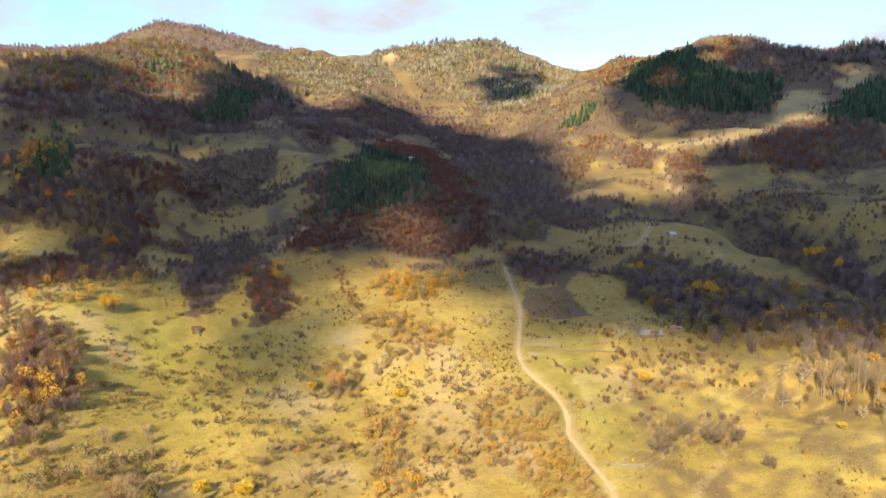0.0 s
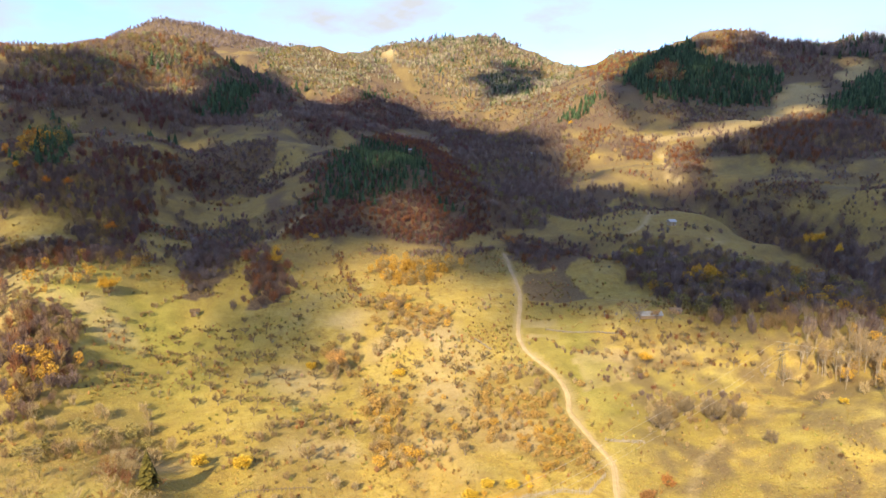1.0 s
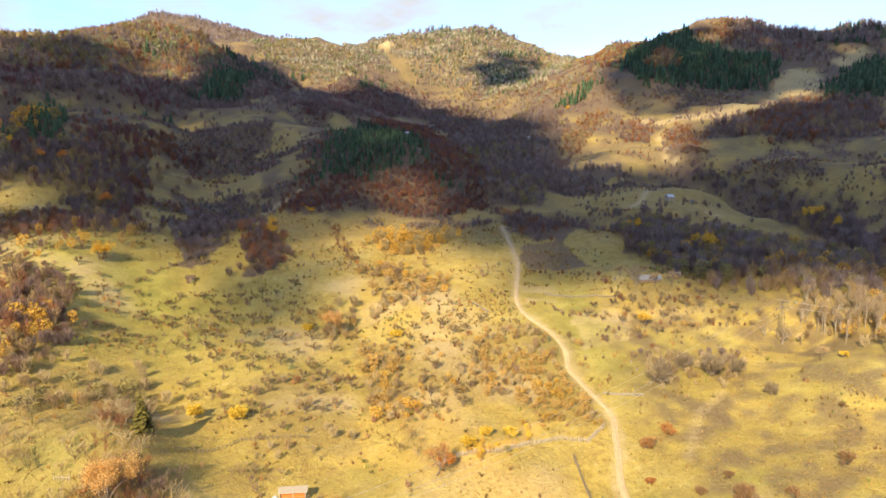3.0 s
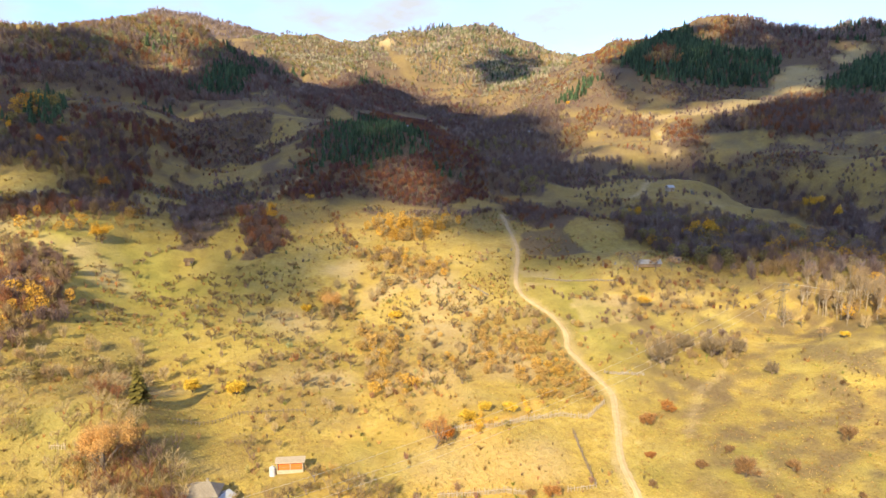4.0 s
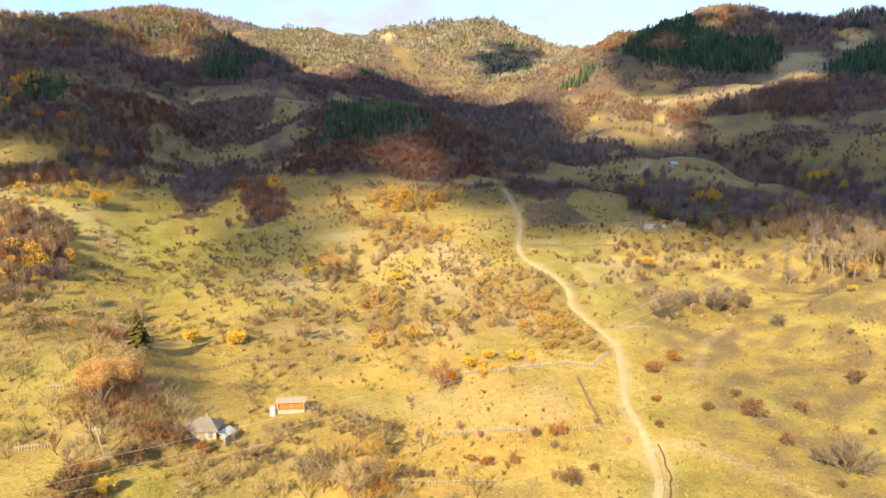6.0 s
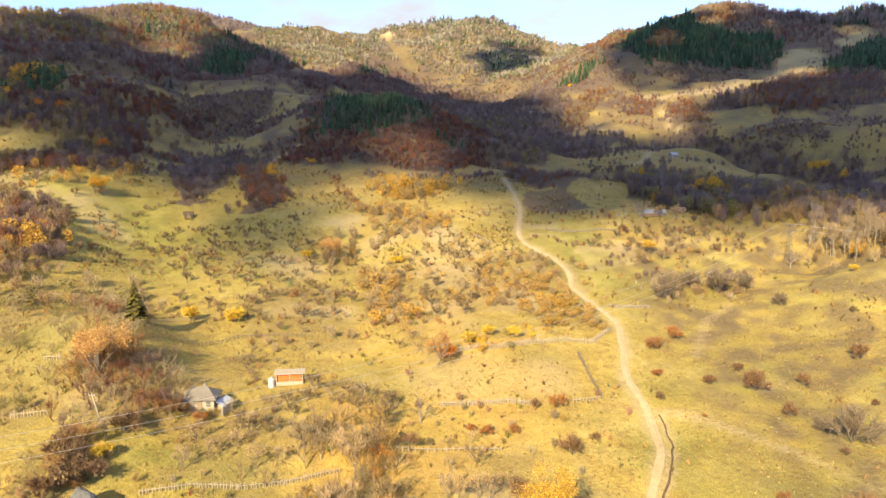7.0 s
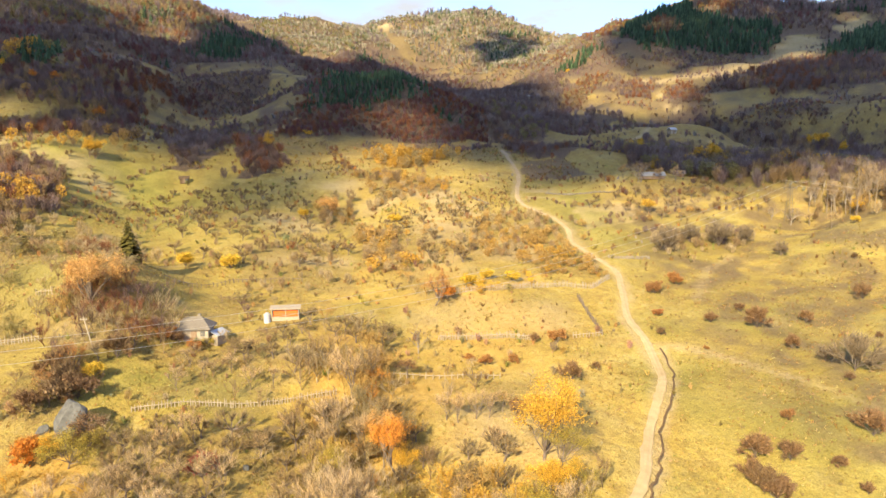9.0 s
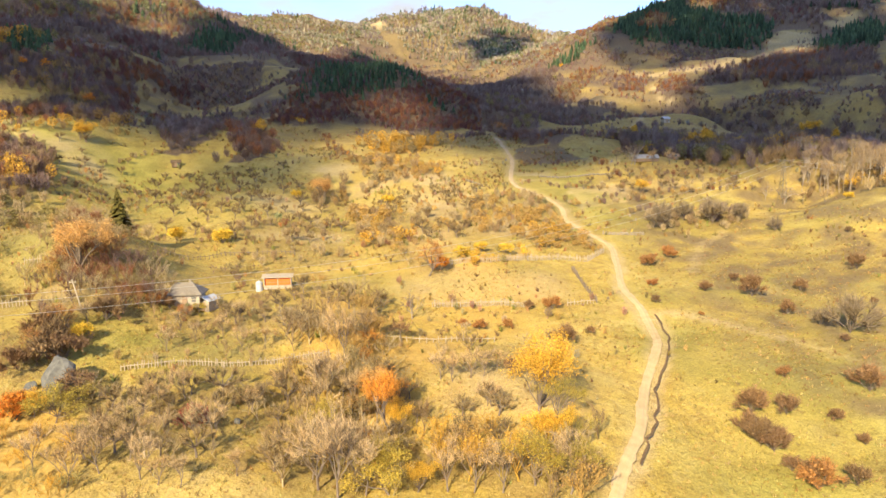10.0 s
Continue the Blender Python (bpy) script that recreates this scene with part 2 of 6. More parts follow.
def bump_node(n, links, height, bsdf, strength, distance):
    b = n.new("ShaderNodeBump")
    b.inputs["Strength"].default_value, b.inputs["Distance"].default_value = strength, distance
    links.new(height, b.inputs["Height"])
    links.new(b.outputs["Normal"], bsdf.inputs["Normal"])


def plain(name, colour, dark, scale=6.0, roughness=0.85, bump=0.4, distance=0.02, metal=0.0):
    m, n, l, b = material(name, roughness)
    pos = n.new("ShaderNodeTexCoord").outputs["Object"]
    f = noise_node(n, l, scale, 6, pos)
    g = noise_node(n, l, scale * 0.13, 3, pos)
    c = ramp_node(n, l, f, ((0.3, dark), (0.7, colour)))
    c = mix_node(n, l, 0.35, c, ramp_node(n, l, g, ((0.35, dark), (0.65, colour))))
    l.new(c, b.inputs["Base Color"])
    b.inputs["Metallic"].default_value = metal
    bump_node(n, l, f, b, bump, distance)
    return m


def land_material():
    m, n, l, b = material("meadow_and_soil", 0.95)
    pos = n.new("ShaderNodeNewGeometry").outputs["Position"]
    big, mid = noise_node(n, l, 0.022, 4, pos), noise_node(n, l, 0.11, 5, pos)
    fine, grit = noise_node(n, l, 0.9, 6, pos, 0.7), noise_node(n, l, 4.0, 5, pos, 0.7)
    dry = ramp_node(n, l, mid, ((0.32, (0.43, 0.295, 0.06)), (0.5, (0.575, 0.415, 0.10)), (0.66, (0.71, 0.55, 0.20))))
    green = ramp_node(n, l, fine, ((0.3, (0.27, 0.19, 0.035)), (0.7, (0.40, 0.285, 0.06))))
    how = ramp_node(n, l, big, ((0.42, (0, 0, 0)), (0.62, (1, 1, 1))))
    grass = mix_node(n, l, mix_node(n, l, 0.5, how, ramp_node(n, l, mid, ((0.4, (0, 0, 0)), (0.62, (1, 1, 1))))), dry, green)
    grass = mix_node(n, l, mix_node(n, l, 0.75, (0, 0, 0), ramp_node(n, l, fine, ((0.5, (0, 0, 0)), (0.72, (1, 1, 1))))), grass, (0.23, 0.15, 0.05))
    clod = noise_node(n, l, 0.42, 5, pos, 0.75)
    grass = mix_node(n, l, mix_node(n, l, 0.6, (0, 0, 0), ramp_node(n, l, clod, ((0.48, (0, 0, 0)), (0.66, (1, 1, 1))))), grass, (0.27, 0.175, 0.05))
    grass = mix_node(n, l, mix_node(n, l, 0.5, (0, 0, 0), ramp_node(n, l, clod, ((0.3, (1, 1, 1)), (0.44, (0, 0, 0))))), grass, (0.58, 0.44, 0.19))
    scrub = noise_node(n, l, 0.17, 6, pos, 0.7)
    grass = mix_node(n, l, mix_node(n, l, 0.5, (0, 0, 0), ramp_node(n, l, scrub, ((0.5, (0, 0, 0)), (0.68, (1, 1, 1))))), grass, (0.24, 0.135, 0.05))
    cover = n.new("ShaderNodeVertexColor")
    cover.layer_name = "tint"
    split = n.new("ShaderNodeSeparateColor")
    l.new(cover.outputs["Color"], split.inputs["Color"])
    # woodland floor colour, also laid over far grass to darken it as shade
    litter_and_shade = ramp_node(n, l, fine, ((0.3, (0.10, 0.066, 0.045)), (0.55, (0.17, 0.115, 0.066)), (0.75, (0.26, 0.18, 0.09))))
    soil = ramp_node(n, l, fine, ((0.3, (0.40, 0.285, 0.13)), (0.7, (0.60, 0.455, 0.235))))
    lush = ramp_node(n, l, mid, ((0.35, (0.215, 0.186, 0.042)), (0.65, (0.375, 0.315, 0.07))))
    c = mix_node(n, l, split.outputs["Blue"], grass, lush)
    c = mix_node(n, l, split.outputs["Red"], c, litter_and_shade)
    c = mix_node(n, l, split.outputs["Green"], c, soil)
    c = mix_node(n, l, 0.62, c, ramp_node(n, l, grit, ((0.32, (0.42, 0.40, 0.36)), (0.66, (1.12, 1.12, 1.12)))), "MULTIPLY")
    gold = ramp_node(n, l, fine, ((0.3, (0.46, 0.25, 0.05)), (0.7, (0.66, 0.42, 0.10))))
    c = mix_node(n, l, mix_node(n, l, cover.outputs["Alpha"], (0.75, 0.75, 0.75), (0, 0, 0)), c, gold)
    l.new(c, b.inputs["Base Color"])
    bump_node(n, l, fine, b, 0.9, 0.5)
    return m


def foliage_material(name, light=0.25):
    """Leaves and twigs: the colour of each plant comes with its mesh, each leaf varies a little."""
    m, n, l, b = material(name, 0.8)
    tint = n.new("ShaderNodeVertexColor")
    tint.layer_name = "tint"
    one = n.new("ShaderNodeNewGeometry").outputs["Random Per Island"]
    vary = ramp_node(n, l, one, ((0.0, (0.7, 0.7, 0.7)), (0.5, (0.97, 0.97, 0.97)), (1.0, (1.3, 1.25, 1.15))))
    c = mix_node(n, l, 1.0, tint.outputs["Color"], vary, "MULTIPLY")
    l.new(c, b.inputs["Base Color"])
    if light:
        t = n.new("ShaderNodeBsdfTranslucent")
        l.new(c, t.inputs["Color"])
        s = n.new("ShaderNodeMixShader")
        s.inputs["Fac"].default_value = light
        l.new(b.outputs["BSDF"], s.inputs[1])
        l.new(t.outputs["BSDF"], s.inputs[2])
        l.new(s.outputs["Shader"], n["Material Output"].inputs["Surface"])
    return m


def plant_material(name, colours, light=0.25):
    """Leaves or twigs of single plants, each plant a shade of its own."""
    m, n, l, b = material(name, 0.8)
    who = n.new("ShaderNodeObjectInfo").outputs["Random"]
    one = n.new("ShaderNodeNewGeometry").outputs["Random Per Island"]
    c = ramp_node(n, l, who, [(i / max(1, len(colours) - 1), k) for i, k in enumerate(colours)])
    vary = ramp_node(n, l, one, ((0.0, (0.5, 0.5, 0.5)), (0.5, (0.95, 0.95, 0.95)), (1.0, (1.5, 1.4, 1.2))))
    c = mix_node(n, l, 1.0, c, vary, "MULTIPLY")
    l.new(c, b.inputs["Base Color"])
    if light:
        t = n.new("ShaderNodeBsdfTranslucent")
        l.new(c, t.inputs["Color"])
        s = n.new("ShaderNodeMixShader")
        s.inputs["Fac"].default_value = light
        l.new(b.outputs["BSDF"], s.inputs[1])
        l.new(t.outputs["BSDF"], s.inputs[2])
        l.new(s.outputs["Shader"], n["Material Output"].inputs["Surface"])
    return m


LAND = land_material()
WOODS = foliage_material("woodland_twigs_and_leaves")
GRASS = foliage_material("grass_blades", 0.35)
BARK = plain("grey_brown_bark", (0.24, 0.18, 0.13), (0.11, 0.08, 0.06), 9, 0.95)
PALE_BARK = plain("pale_birch_bark", (0.38, 0.31, 0.235), (0.20, 0.155, 0.11), 7, 0.9)
TWIGS = plant_material("bare_twigs", [(0.36, 0.25, 0.135), (0.43, 0.31, 0.165), (0.40, 0.265, 0.125), (0.46, 0.33, 0.185)], 0.0)
DARK_TWIGS = plant_material("dark_orchard_twigs", [(0.20, 0.14, 0.07), (0.27, 0.19, 0.09), (0.23, 0.155, 0.07)], 0.0)
PALE_TWIGS = plant_material("pale_twigs", [(0.26, 0.19, 0.115), (0.30, 0.21, 0.12), (0.23, 0.17, 0.11)], 0.0)
GOLD = plant_material("golden_leaves", [(0.60, 0.35, 0.05), (0.70, 0.42, 0.05), (0.58, 0.36, 0.05)])
YELLOW = plant_material("bright_yellow_leaves", [(0.64, 0.45, 0.06), (0.60, 0.40, 0.05)])
ORANGE = plant_material("orange_leaves", [(0.62, 0.24, 0.04), (0.68, 0.30, 0.05)])
PEACH = plant_material("peach_brown_leaves", [(0.60, 0.36, 0.13), (0.56, 0.32, 0.11)])
OLIVE = plant_material("olive_yellow_leaves", [(0.32, 0.25, 0.05), (0.46, 0.34, 0.06)])
RUST = plant_material("rust_leaves", [(0.36, 0.16, 0.055), (0.42, 0.21, 0.07), (0.32, 0.17, 0.07)])
CRIMSON = plant_material("crimson_leaves", [(0.30, 0.085, 0.06), (0.27, 0.09, 0.06)])
BROWN = plant_material("brown_shrub_twigs", [(0.20, 0.12, 0.065), (0.25, 0.145, 0.07), (0.19, 0.125, 0.065)], 0.1)
GREY = plant_material("grey_shrub_twigs", [(0.22, 0.165, 0.105), (0.19, 0.145, 0.095)], 0.0)
DARK_GREEN = plant_material("yellowing_conifer_needles", [(0.13, 0.11, 0.03), (0.16, 0.13, 0.03)])
CLOUD = plain("cloud_white", (0.82, 0.83, 0.85), (0.74, 0.75, 0.78), 0.02, 1.0, 0.0)
WEATHERED = plain("weathered_grey_wood", (0.49, 0.40, 0.285), (0.28, 0.22, 0.15), 14, 0.9)
STONE = plain("grey_limestone", (0.33, 0.27, 0.19), (0.18, 0.145, 0.10), 3.0, 0.95, 0.8, 0.08)
DARK_STONE = plain("dark_lichened_rock", (0.17, 0.16, 0.14), (0.07, 0.066, 0.06), 2.2, 0.95, 0.9, 0.1)
SLATE = plain("grey_roof_shingles", (0.25, 0.21, 0.16), (0.14, 0.115, 0.09), 5, 0.9)
PLASTER = plain("pale_limewash", (0.44, 0.36, 0.26), (0.28, 0.22, 0.15), 3, 0.9)
PLANK = plain("brown_planks", (0.34, 0.23, 0.14), (0.2, 0.13, 0.08), 8, 0.9)
ORANGE_PAINT = plain("orange_red_boards", (0.72, 0.16, 0.03), (0.55, 0.11, 0.02), 5, 0.7)
SHEET = plain("pale_sheet_metal", (0.52, 0.52, 0.52), (0.36, 0.355, 0.34), 2, 0.5, 0.2, 0.02, 0.1)
TIN = plain("dull_grey_sheet_roof", (0.40, 0.38, 0.34), (0.26, 0.235, 0.20), 1.5, 0.7)
STEEL = plain("weathered_galvanised_steel", (0.18, 0.16, 0.13), (0.11, 0.10, 0.08), 6, 0.6, 0.1, 0.01, 0.4)
WIRE = plain("aluminium_wire", (0.5, 0.47, 0.42), (0.4, 0.37, 0.33), 2, 0.45, 0.0, 0.01, 0.3)
DIRT = plain("trodden_pale_earth", (0.51, 0.375, 0.20), (0.35, 0.25, 0.12), 0.8, 0.95, 0.8, 0.1)
DARK_EARTH = plain("bare_dark_earth", (0.19, 0.12, 0.06), (0.10, 0.065, 0.04), 1.5, 0.98, 0.8, 0.1)

# ---- the plan: woods, thickets, tracks ----
WOOD_ZONES = []


def area(*plan):
    """A wood or thicket: name, label, outline on the plan, spacing, height, kinds of plant."""
    WOOD_ZONES.append(plan)


area("leafless_woodland", "leafless trees with a few golden crowns beside fields", [(85, 332), (105, 318), (119, 305), (125, 284), (155, 302), (158, 271), (171, 260), (135, 202), (123, 207), (112, 218), (97, 231), (98, 259), (84, 270), (75, 284)], 3.8, 5.2, "bare grey olive bare grey gold umber bare")
area("russet_woodland", "brown and golden trees on a slope", [(-170, 254), (-146, 259), (-128, 246), (-118, 232), (-132, 217), (-130, 203), (-113, 194), (-101, 170), (-103, 162), (-110, 158)], 3.2, 4.6, "umber brown rust gold bare umber")
area("thicket", "golden and russet bushes in a sunlit meadow", [(-31, 246), (-20, 254), (1, 243), (-3, 216), (-12, 217), (-25, 234)], 2.5, 2.9, "gold amber umber amber twig amber")
area("thicket", "russet bushes beside a pasture", [(-24, 230), (-15, 218), (-17, 207), (-21, 205)], 3.4, 3.2, "amber twig straw")
area("thicket", "russet and brown shrubs on the slope beside the track", [(11, 201), (31, 205), (36, 193), (37, 171), (40, 155), (26, 152), (12, 164), (7, 177)], 2.5, 2.3, "amber umber twig amber amber gold umber")
area("thicket", "brown hedge of shrubs between two meadows", [(-23, 185), (-13, 183), (-3, 150), (-14, 150)], 3.0, 3.2, "umber amber twig gold")
area("thicket", "brown and russet shrubs at a field's edge", [(-39, 213), (-26, 218), (-22, 195), (-30, 189)], 3.2, 3.6, "umber twig amber")
area("birch_grove", "pale leafless birches with yellow undergrowth", [(112, 215), (135, 202), (113, 167), (113, 184), (111, 204)], 3.4, 3.2, "umber twig amber umber gold twig")
area("thicket", "grey-brown copse of leafless trees", [(-102, 160), (-89, 171), (-81, 179), (-70, 167), (-62, 144), (-98, 139), (-107, 153)], 4.3, 3.8, "twig olive twig umber straw")
area("thicket", "olive-brown copse of slender leafless trees on a slope", [(-91, 138), (-78, 158), (-55, 116), (-56, 109), (-57, 100), (-68, 101)], 3.6, 3.4, "umber twig olive twig amber umber")
area("tall_thicket", "tall brown leafless trees below a meadow", [(-20, 104), (-16, 114), (-8, 115), (-4, 100), (-5, 89), (-10, 89), (-16, 94)], 2.7, 5.6, "twig amber twig umber")
area("autumn_thicket", "orange and golden young trees in dry grass", [(-12, 95), (-4, 100), (-3, 81), (-4, 69), (-7, 69), (-10, 85)], 2.3, 3.6, "orange amber gold orange straw twig")
area("thicket", "grey-brown leafless saplings in dry grass", [(-18, 85), (-11, 90), (-7, 69), (-16, 67)], 2.9, 5.6, "twig twig umber amber")
area("thicket", "sparse leafless saplings", [(-2, 104), (12, 105), (10, 86), (-1, 89)], 4.6, 3.4, "twig umber twig")
area("thicket", "leafless saplings with yellowing leaves", [(0, 77), (9, 77), (19, 77), (17, 67), (-1, 69)], 2.9, 5.2, "twig twig gold umber amber twig")
area("thicket", "grey leafless fruit trees run wild", [(-43, 106), (-28, 117), (-20, 104), (-19, 93), (-36, 91)], 4.6, 3.0, "twig umber twig")
area("thicket", "scattered grey leafless bushes on a slope", [(-44, 82), (-32, 85), (-23, 84), (-17, 67), (-37, 65)], 5.2, 3.0, "twig twig umber")
area("thicket", "dark brown bushes round a rock", [(-58, 90), (-52, 95), (-47, 89), (-48, 83), (-47, 78), (-50, 76)], 2.8, 2.4, "brown umber rust amber")
area("autumn_thicket", "golden and olive bushes", [(-50, 76), (-47, 80), (-41, 76), (-36, 65), (-44, 65)], 2.6, 2.6, "gold olive amber twig")
area("thicket", "dense brown copse beside a cottage", [(-68, 116), (-60, 115), (-47, 120), (-41, 105), (-53, 94)], 2.0, 4.6, "umber brown twig rust twig amber")
area("thicket", "brown copse under taller trees", [(-68, 125), (-75, 167), (-52, 116), (-60, 112)], 2.3, 4.0, "umber rust twig")
area("thicket", "grey-brown shrubs above the orchard fence", [(-47, 166), (-30, 176), (-19, 137), (-36, 131)], 5.6, 2.6, "twig umber twig")
area("thicket", "brown and russet hedge along a meadow", [(-24, 197), (-10, 189), (4, 132), (2, 127), (-3, 133), (-17, 160)], 3.2, 3.0, "umber amber twig amber")
area("thicket", "golden-brown scrub on a sunlit slope", [(-20, 196), (22, 195), (36, 184), (17, 154), (-6, 154)], 5.4, 2.2, "amber amber umber gold twig")
area("scrub", "low brown weeds and bushes on a pasture", [(45, 163), (101, 151), (75, 90), (36, 70), (41, 126)], 2.3, 0.55, "umber rust amber brown")
area("autumn_thicket", "bright yellow bushes behind a stake fence", [(4, 135), (25, 152), (23, 145), (6, 135)], 2.2, 1.8, "yellow gold olive")
area("thicket", "russet shrubs behind the cottage", [(-40, 125), (-32, 131), (-31, 124), (-37, 119)], 2.4, 2.2, "rust brown straw")
# farthest range in grey-rose, haze put into the plant colour
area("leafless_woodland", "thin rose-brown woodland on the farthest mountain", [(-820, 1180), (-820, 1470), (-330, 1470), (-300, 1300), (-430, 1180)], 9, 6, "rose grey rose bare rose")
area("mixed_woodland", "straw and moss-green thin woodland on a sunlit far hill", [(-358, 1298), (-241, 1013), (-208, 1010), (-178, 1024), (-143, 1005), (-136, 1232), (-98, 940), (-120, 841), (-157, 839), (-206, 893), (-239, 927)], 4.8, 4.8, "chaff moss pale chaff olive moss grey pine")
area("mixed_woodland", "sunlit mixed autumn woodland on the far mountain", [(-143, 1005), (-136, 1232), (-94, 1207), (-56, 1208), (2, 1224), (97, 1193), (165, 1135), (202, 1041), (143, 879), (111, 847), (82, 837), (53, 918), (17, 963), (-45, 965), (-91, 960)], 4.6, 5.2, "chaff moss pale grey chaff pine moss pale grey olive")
area("pine_woodland", "dark pine patch on the far mountain", [(47, 968), (75, 1022), (114, 1062), (116, 882), (99, 878), (67, 957)], 5.5, 7, "pine moss pine grey")
area("pine_woodland", "small pine patch high on the far mountain", [(84, 1055), (111, 1096), (153, 1077), (108, 1062)], 6, 8, "pine pine moss")
area("pine_woodland", "pines along the far mountain ridge", [(-56, 1208), (2, 1224), (97, 1193), (148, 1222), (141, 1200), (83, 1125), (2, 1176), (-49, 1168)], 9, 9, "pine chaff bare")
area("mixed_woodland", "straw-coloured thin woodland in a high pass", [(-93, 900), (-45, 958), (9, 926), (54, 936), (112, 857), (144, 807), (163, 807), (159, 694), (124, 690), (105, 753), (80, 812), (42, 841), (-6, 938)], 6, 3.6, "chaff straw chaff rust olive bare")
area("mixed_woodland", "russet and moss-green woodland on a far shoulder", [(197, 995), (245, 1076), (260, 1034), (296, 1050), (250, 837), (197, 736), (177, 717), (173, 824)], 4.9, 5, "rust moss amber moss rust bare")
area("pine_woodland", "dense dark pine woodland on a steep hill", [(189, 729), (229, 811), (261, 833), (295, 845), (291, 755), (310, 740), (335, 730), (344, 714), (324, 680), (308, 666), (274, 650), (234, 642), (203, 643), (188, 663)], 4.2, 8.5, "pine")
area("russet_dome", "round russet grove among dark pines", [(211, 703), (233, 761), (242, 763), (245, 742), (232, 698), (219, 679), (209, 679)], 3.2, 8, "rust amber umber rust")
area("russet_woodland", "orange-brown woodland on a sunlit hilltop", [(298, 821), (319, 839), (348, 853), (335, 803), (320, 767), (306, 786)], 4.4, 5, "amber rust rust umber")
area("leafless_woodland", "purple-brown leafless woodland on a hilltop", [(350, 858), (378, 875), (390, 855), (413, 839), (406, 765), (384, 723), (354, 720), (345, 749), (319, 763)], 4.6, 4.6, "wine bare grey brown bare umber")
area("pine_woodland", "dark pines and bare trees along a skyline ridge", [(398, 834), (427, 832), (492, 854), (528, 839), (479, 758), (443, 766), (402, 770)], 5.5, 8, "pine bare grey pine")
area("leafless_woodland", "grey leafless woodland between two mown clearings", [(403, 758), (478, 757), (469, 742), (455, 756), (424, 754), (391, 698), (385, 720)], 4.6, 5, "bare grey brown grey")
area("pine_woodland", "dark pines beside a mown clearing", [(358, 637), (398, 685), (447, 731), (465, 734), (347, 544), (338, 579), (331, 609)], 4.4, 7.5, "pine")
area("russet_woodland", "brown and leafless trees along a slope", [(209, 551), (230, 543), (264, 560), (300, 596), (330, 591), (341, 533), (311, 486), (260, 454), (241, 477), (224, 499), (213, 520)], 3.8, 5.2, "brown bare rust bare umber bare bare")
area("pine_woodland", "pine strip climbing a valley side", [(113, 673), (128, 684), (145, 691), (156, 683), (153, 669), (141, 665), (122, 651)], 4, 7, "pine")
area("scrub", "grey and straw scrub below a pine hill", [(156, 667), (176, 676), (189, 649), (226, 633), (269, 639), (285, 627), (257, 621), (212, 592), (182, 606), (162, 622)], 3.4, 2.8, "bare grey straw brown umber")
area("russet_woodland", "orange-brown bushes on a sunlit hillock", [(99, 545), (122, 597), (145, 623), (148, 595), (127, 577), (111, 539), (96, 508)], 2.8, 3, "rust amber umber rust straw")
area("thicket", "dark bushes on a sunlit hillock", [(141, 564), (157, 584), (172, 569), (169, 544), (151, 529), (141, 536)], 2.6, 3, "brown umber bare rust")
area("thicket", "brown bushes beside a footpath", [(180, 549), (191, 551), (202, 532), (172, 456), (165, 462), (172, 513)], 2.6, 2.8, "brown umber rust bare")
area("scrub", "scattered russet shrubs on a sunlit hillock", [(102, 516), (130, 549), (168, 540), (150, 468), (119, 452), (91, 442)], 4, 1.6, "rust umber amber")
area("leafless_woodland", "dark leafless woodland along the valley floor", [(28, 835), (66, 806), (94, 679), (110, 610), (99, 545), (85, 505), (82, 429), (117, 445), (155, 449), (173, 447), (171, 441), (136, 446), (89, 401), (68, 399), (53, 362), (34, 362), (25, 369), (18, 380), (12, 526), (2, 723)], 4.2, 4.6, "bare grey brown bare olive bare grey")
area("leafless_woodland", "dark leafless trees along a stream", [(157, 448), (177, 446), (190, 419), (204, 398), (210, 373), (205, 347), (195, 297), (167, 254), (177, 295), (165, 320), (186, 404), (176, 430)], 3.6, 5.4, "bare bare grey brown bare umber bare")
area("leafless_woodland", "leafless trees with a few golden crowns beside fields", [(84, 330), (99, 331), (112, 320), (130, 325), (133, 307), (140, 271), (160, 266), (169, 257), (151, 229), (129, 213), (110, 210), (100, 215), (92, 223), (85, 239), (81, 261), (79, 280)], 3.4, 5.2, "bare grey umber bare olive grey brown bare")
area("leafless_woodland", "dark bushes where a track meets the wood", [(28, 318), (44, 351), (55, 295), (55, 280), (41, 287), (32, 292)], 3.4, 3.6, "bare brown bare rust")
area("heath", "reddish-brown low heath on an old field", [(34, 282), (52, 282), (56, 254), (32, 256)], 2.4, 0.6, "rust umber amber umber")
area("scrub", "scattered scrub on terraced fields", [(204, 452), (235, 448), (263, 447), (286, 445), (228, 351), (212, 366), (206, 403), (192, 424)], 4.2, 1.8, "bare brown grey")
area("mixed_woodland", "russet and golden woodland along a sunlit hill crest", [(-361, 584), (-334, 620), (-356, 726), (-334, 736), (-317, 772), (-479, 1319), (-244, 752), (-217, 720), (-217, 682), (-227, 633), (-239, 598), (-249, 537), (-304, 560), (-331, 533)], 4.2, 5.6, "bare rust umber moss bare grey umber olive bare rust")
area("leafless_woodland", "purple-brown leafless woodland on a shaded hillside", [(-330, 531), (-303, 559), (-245, 530), (-235, 590), (-222, 632), (-213, 687), (-194, 719), (-157, 702), (-155, 829), (-146, 652), (-158, 580), (-162, 504), (-178, 498), (-203, 497), (-230, 487), (-251, 475), (-269, 466), (-281, 449)], 4, 5, "bare wine grey bare brown bare grey")
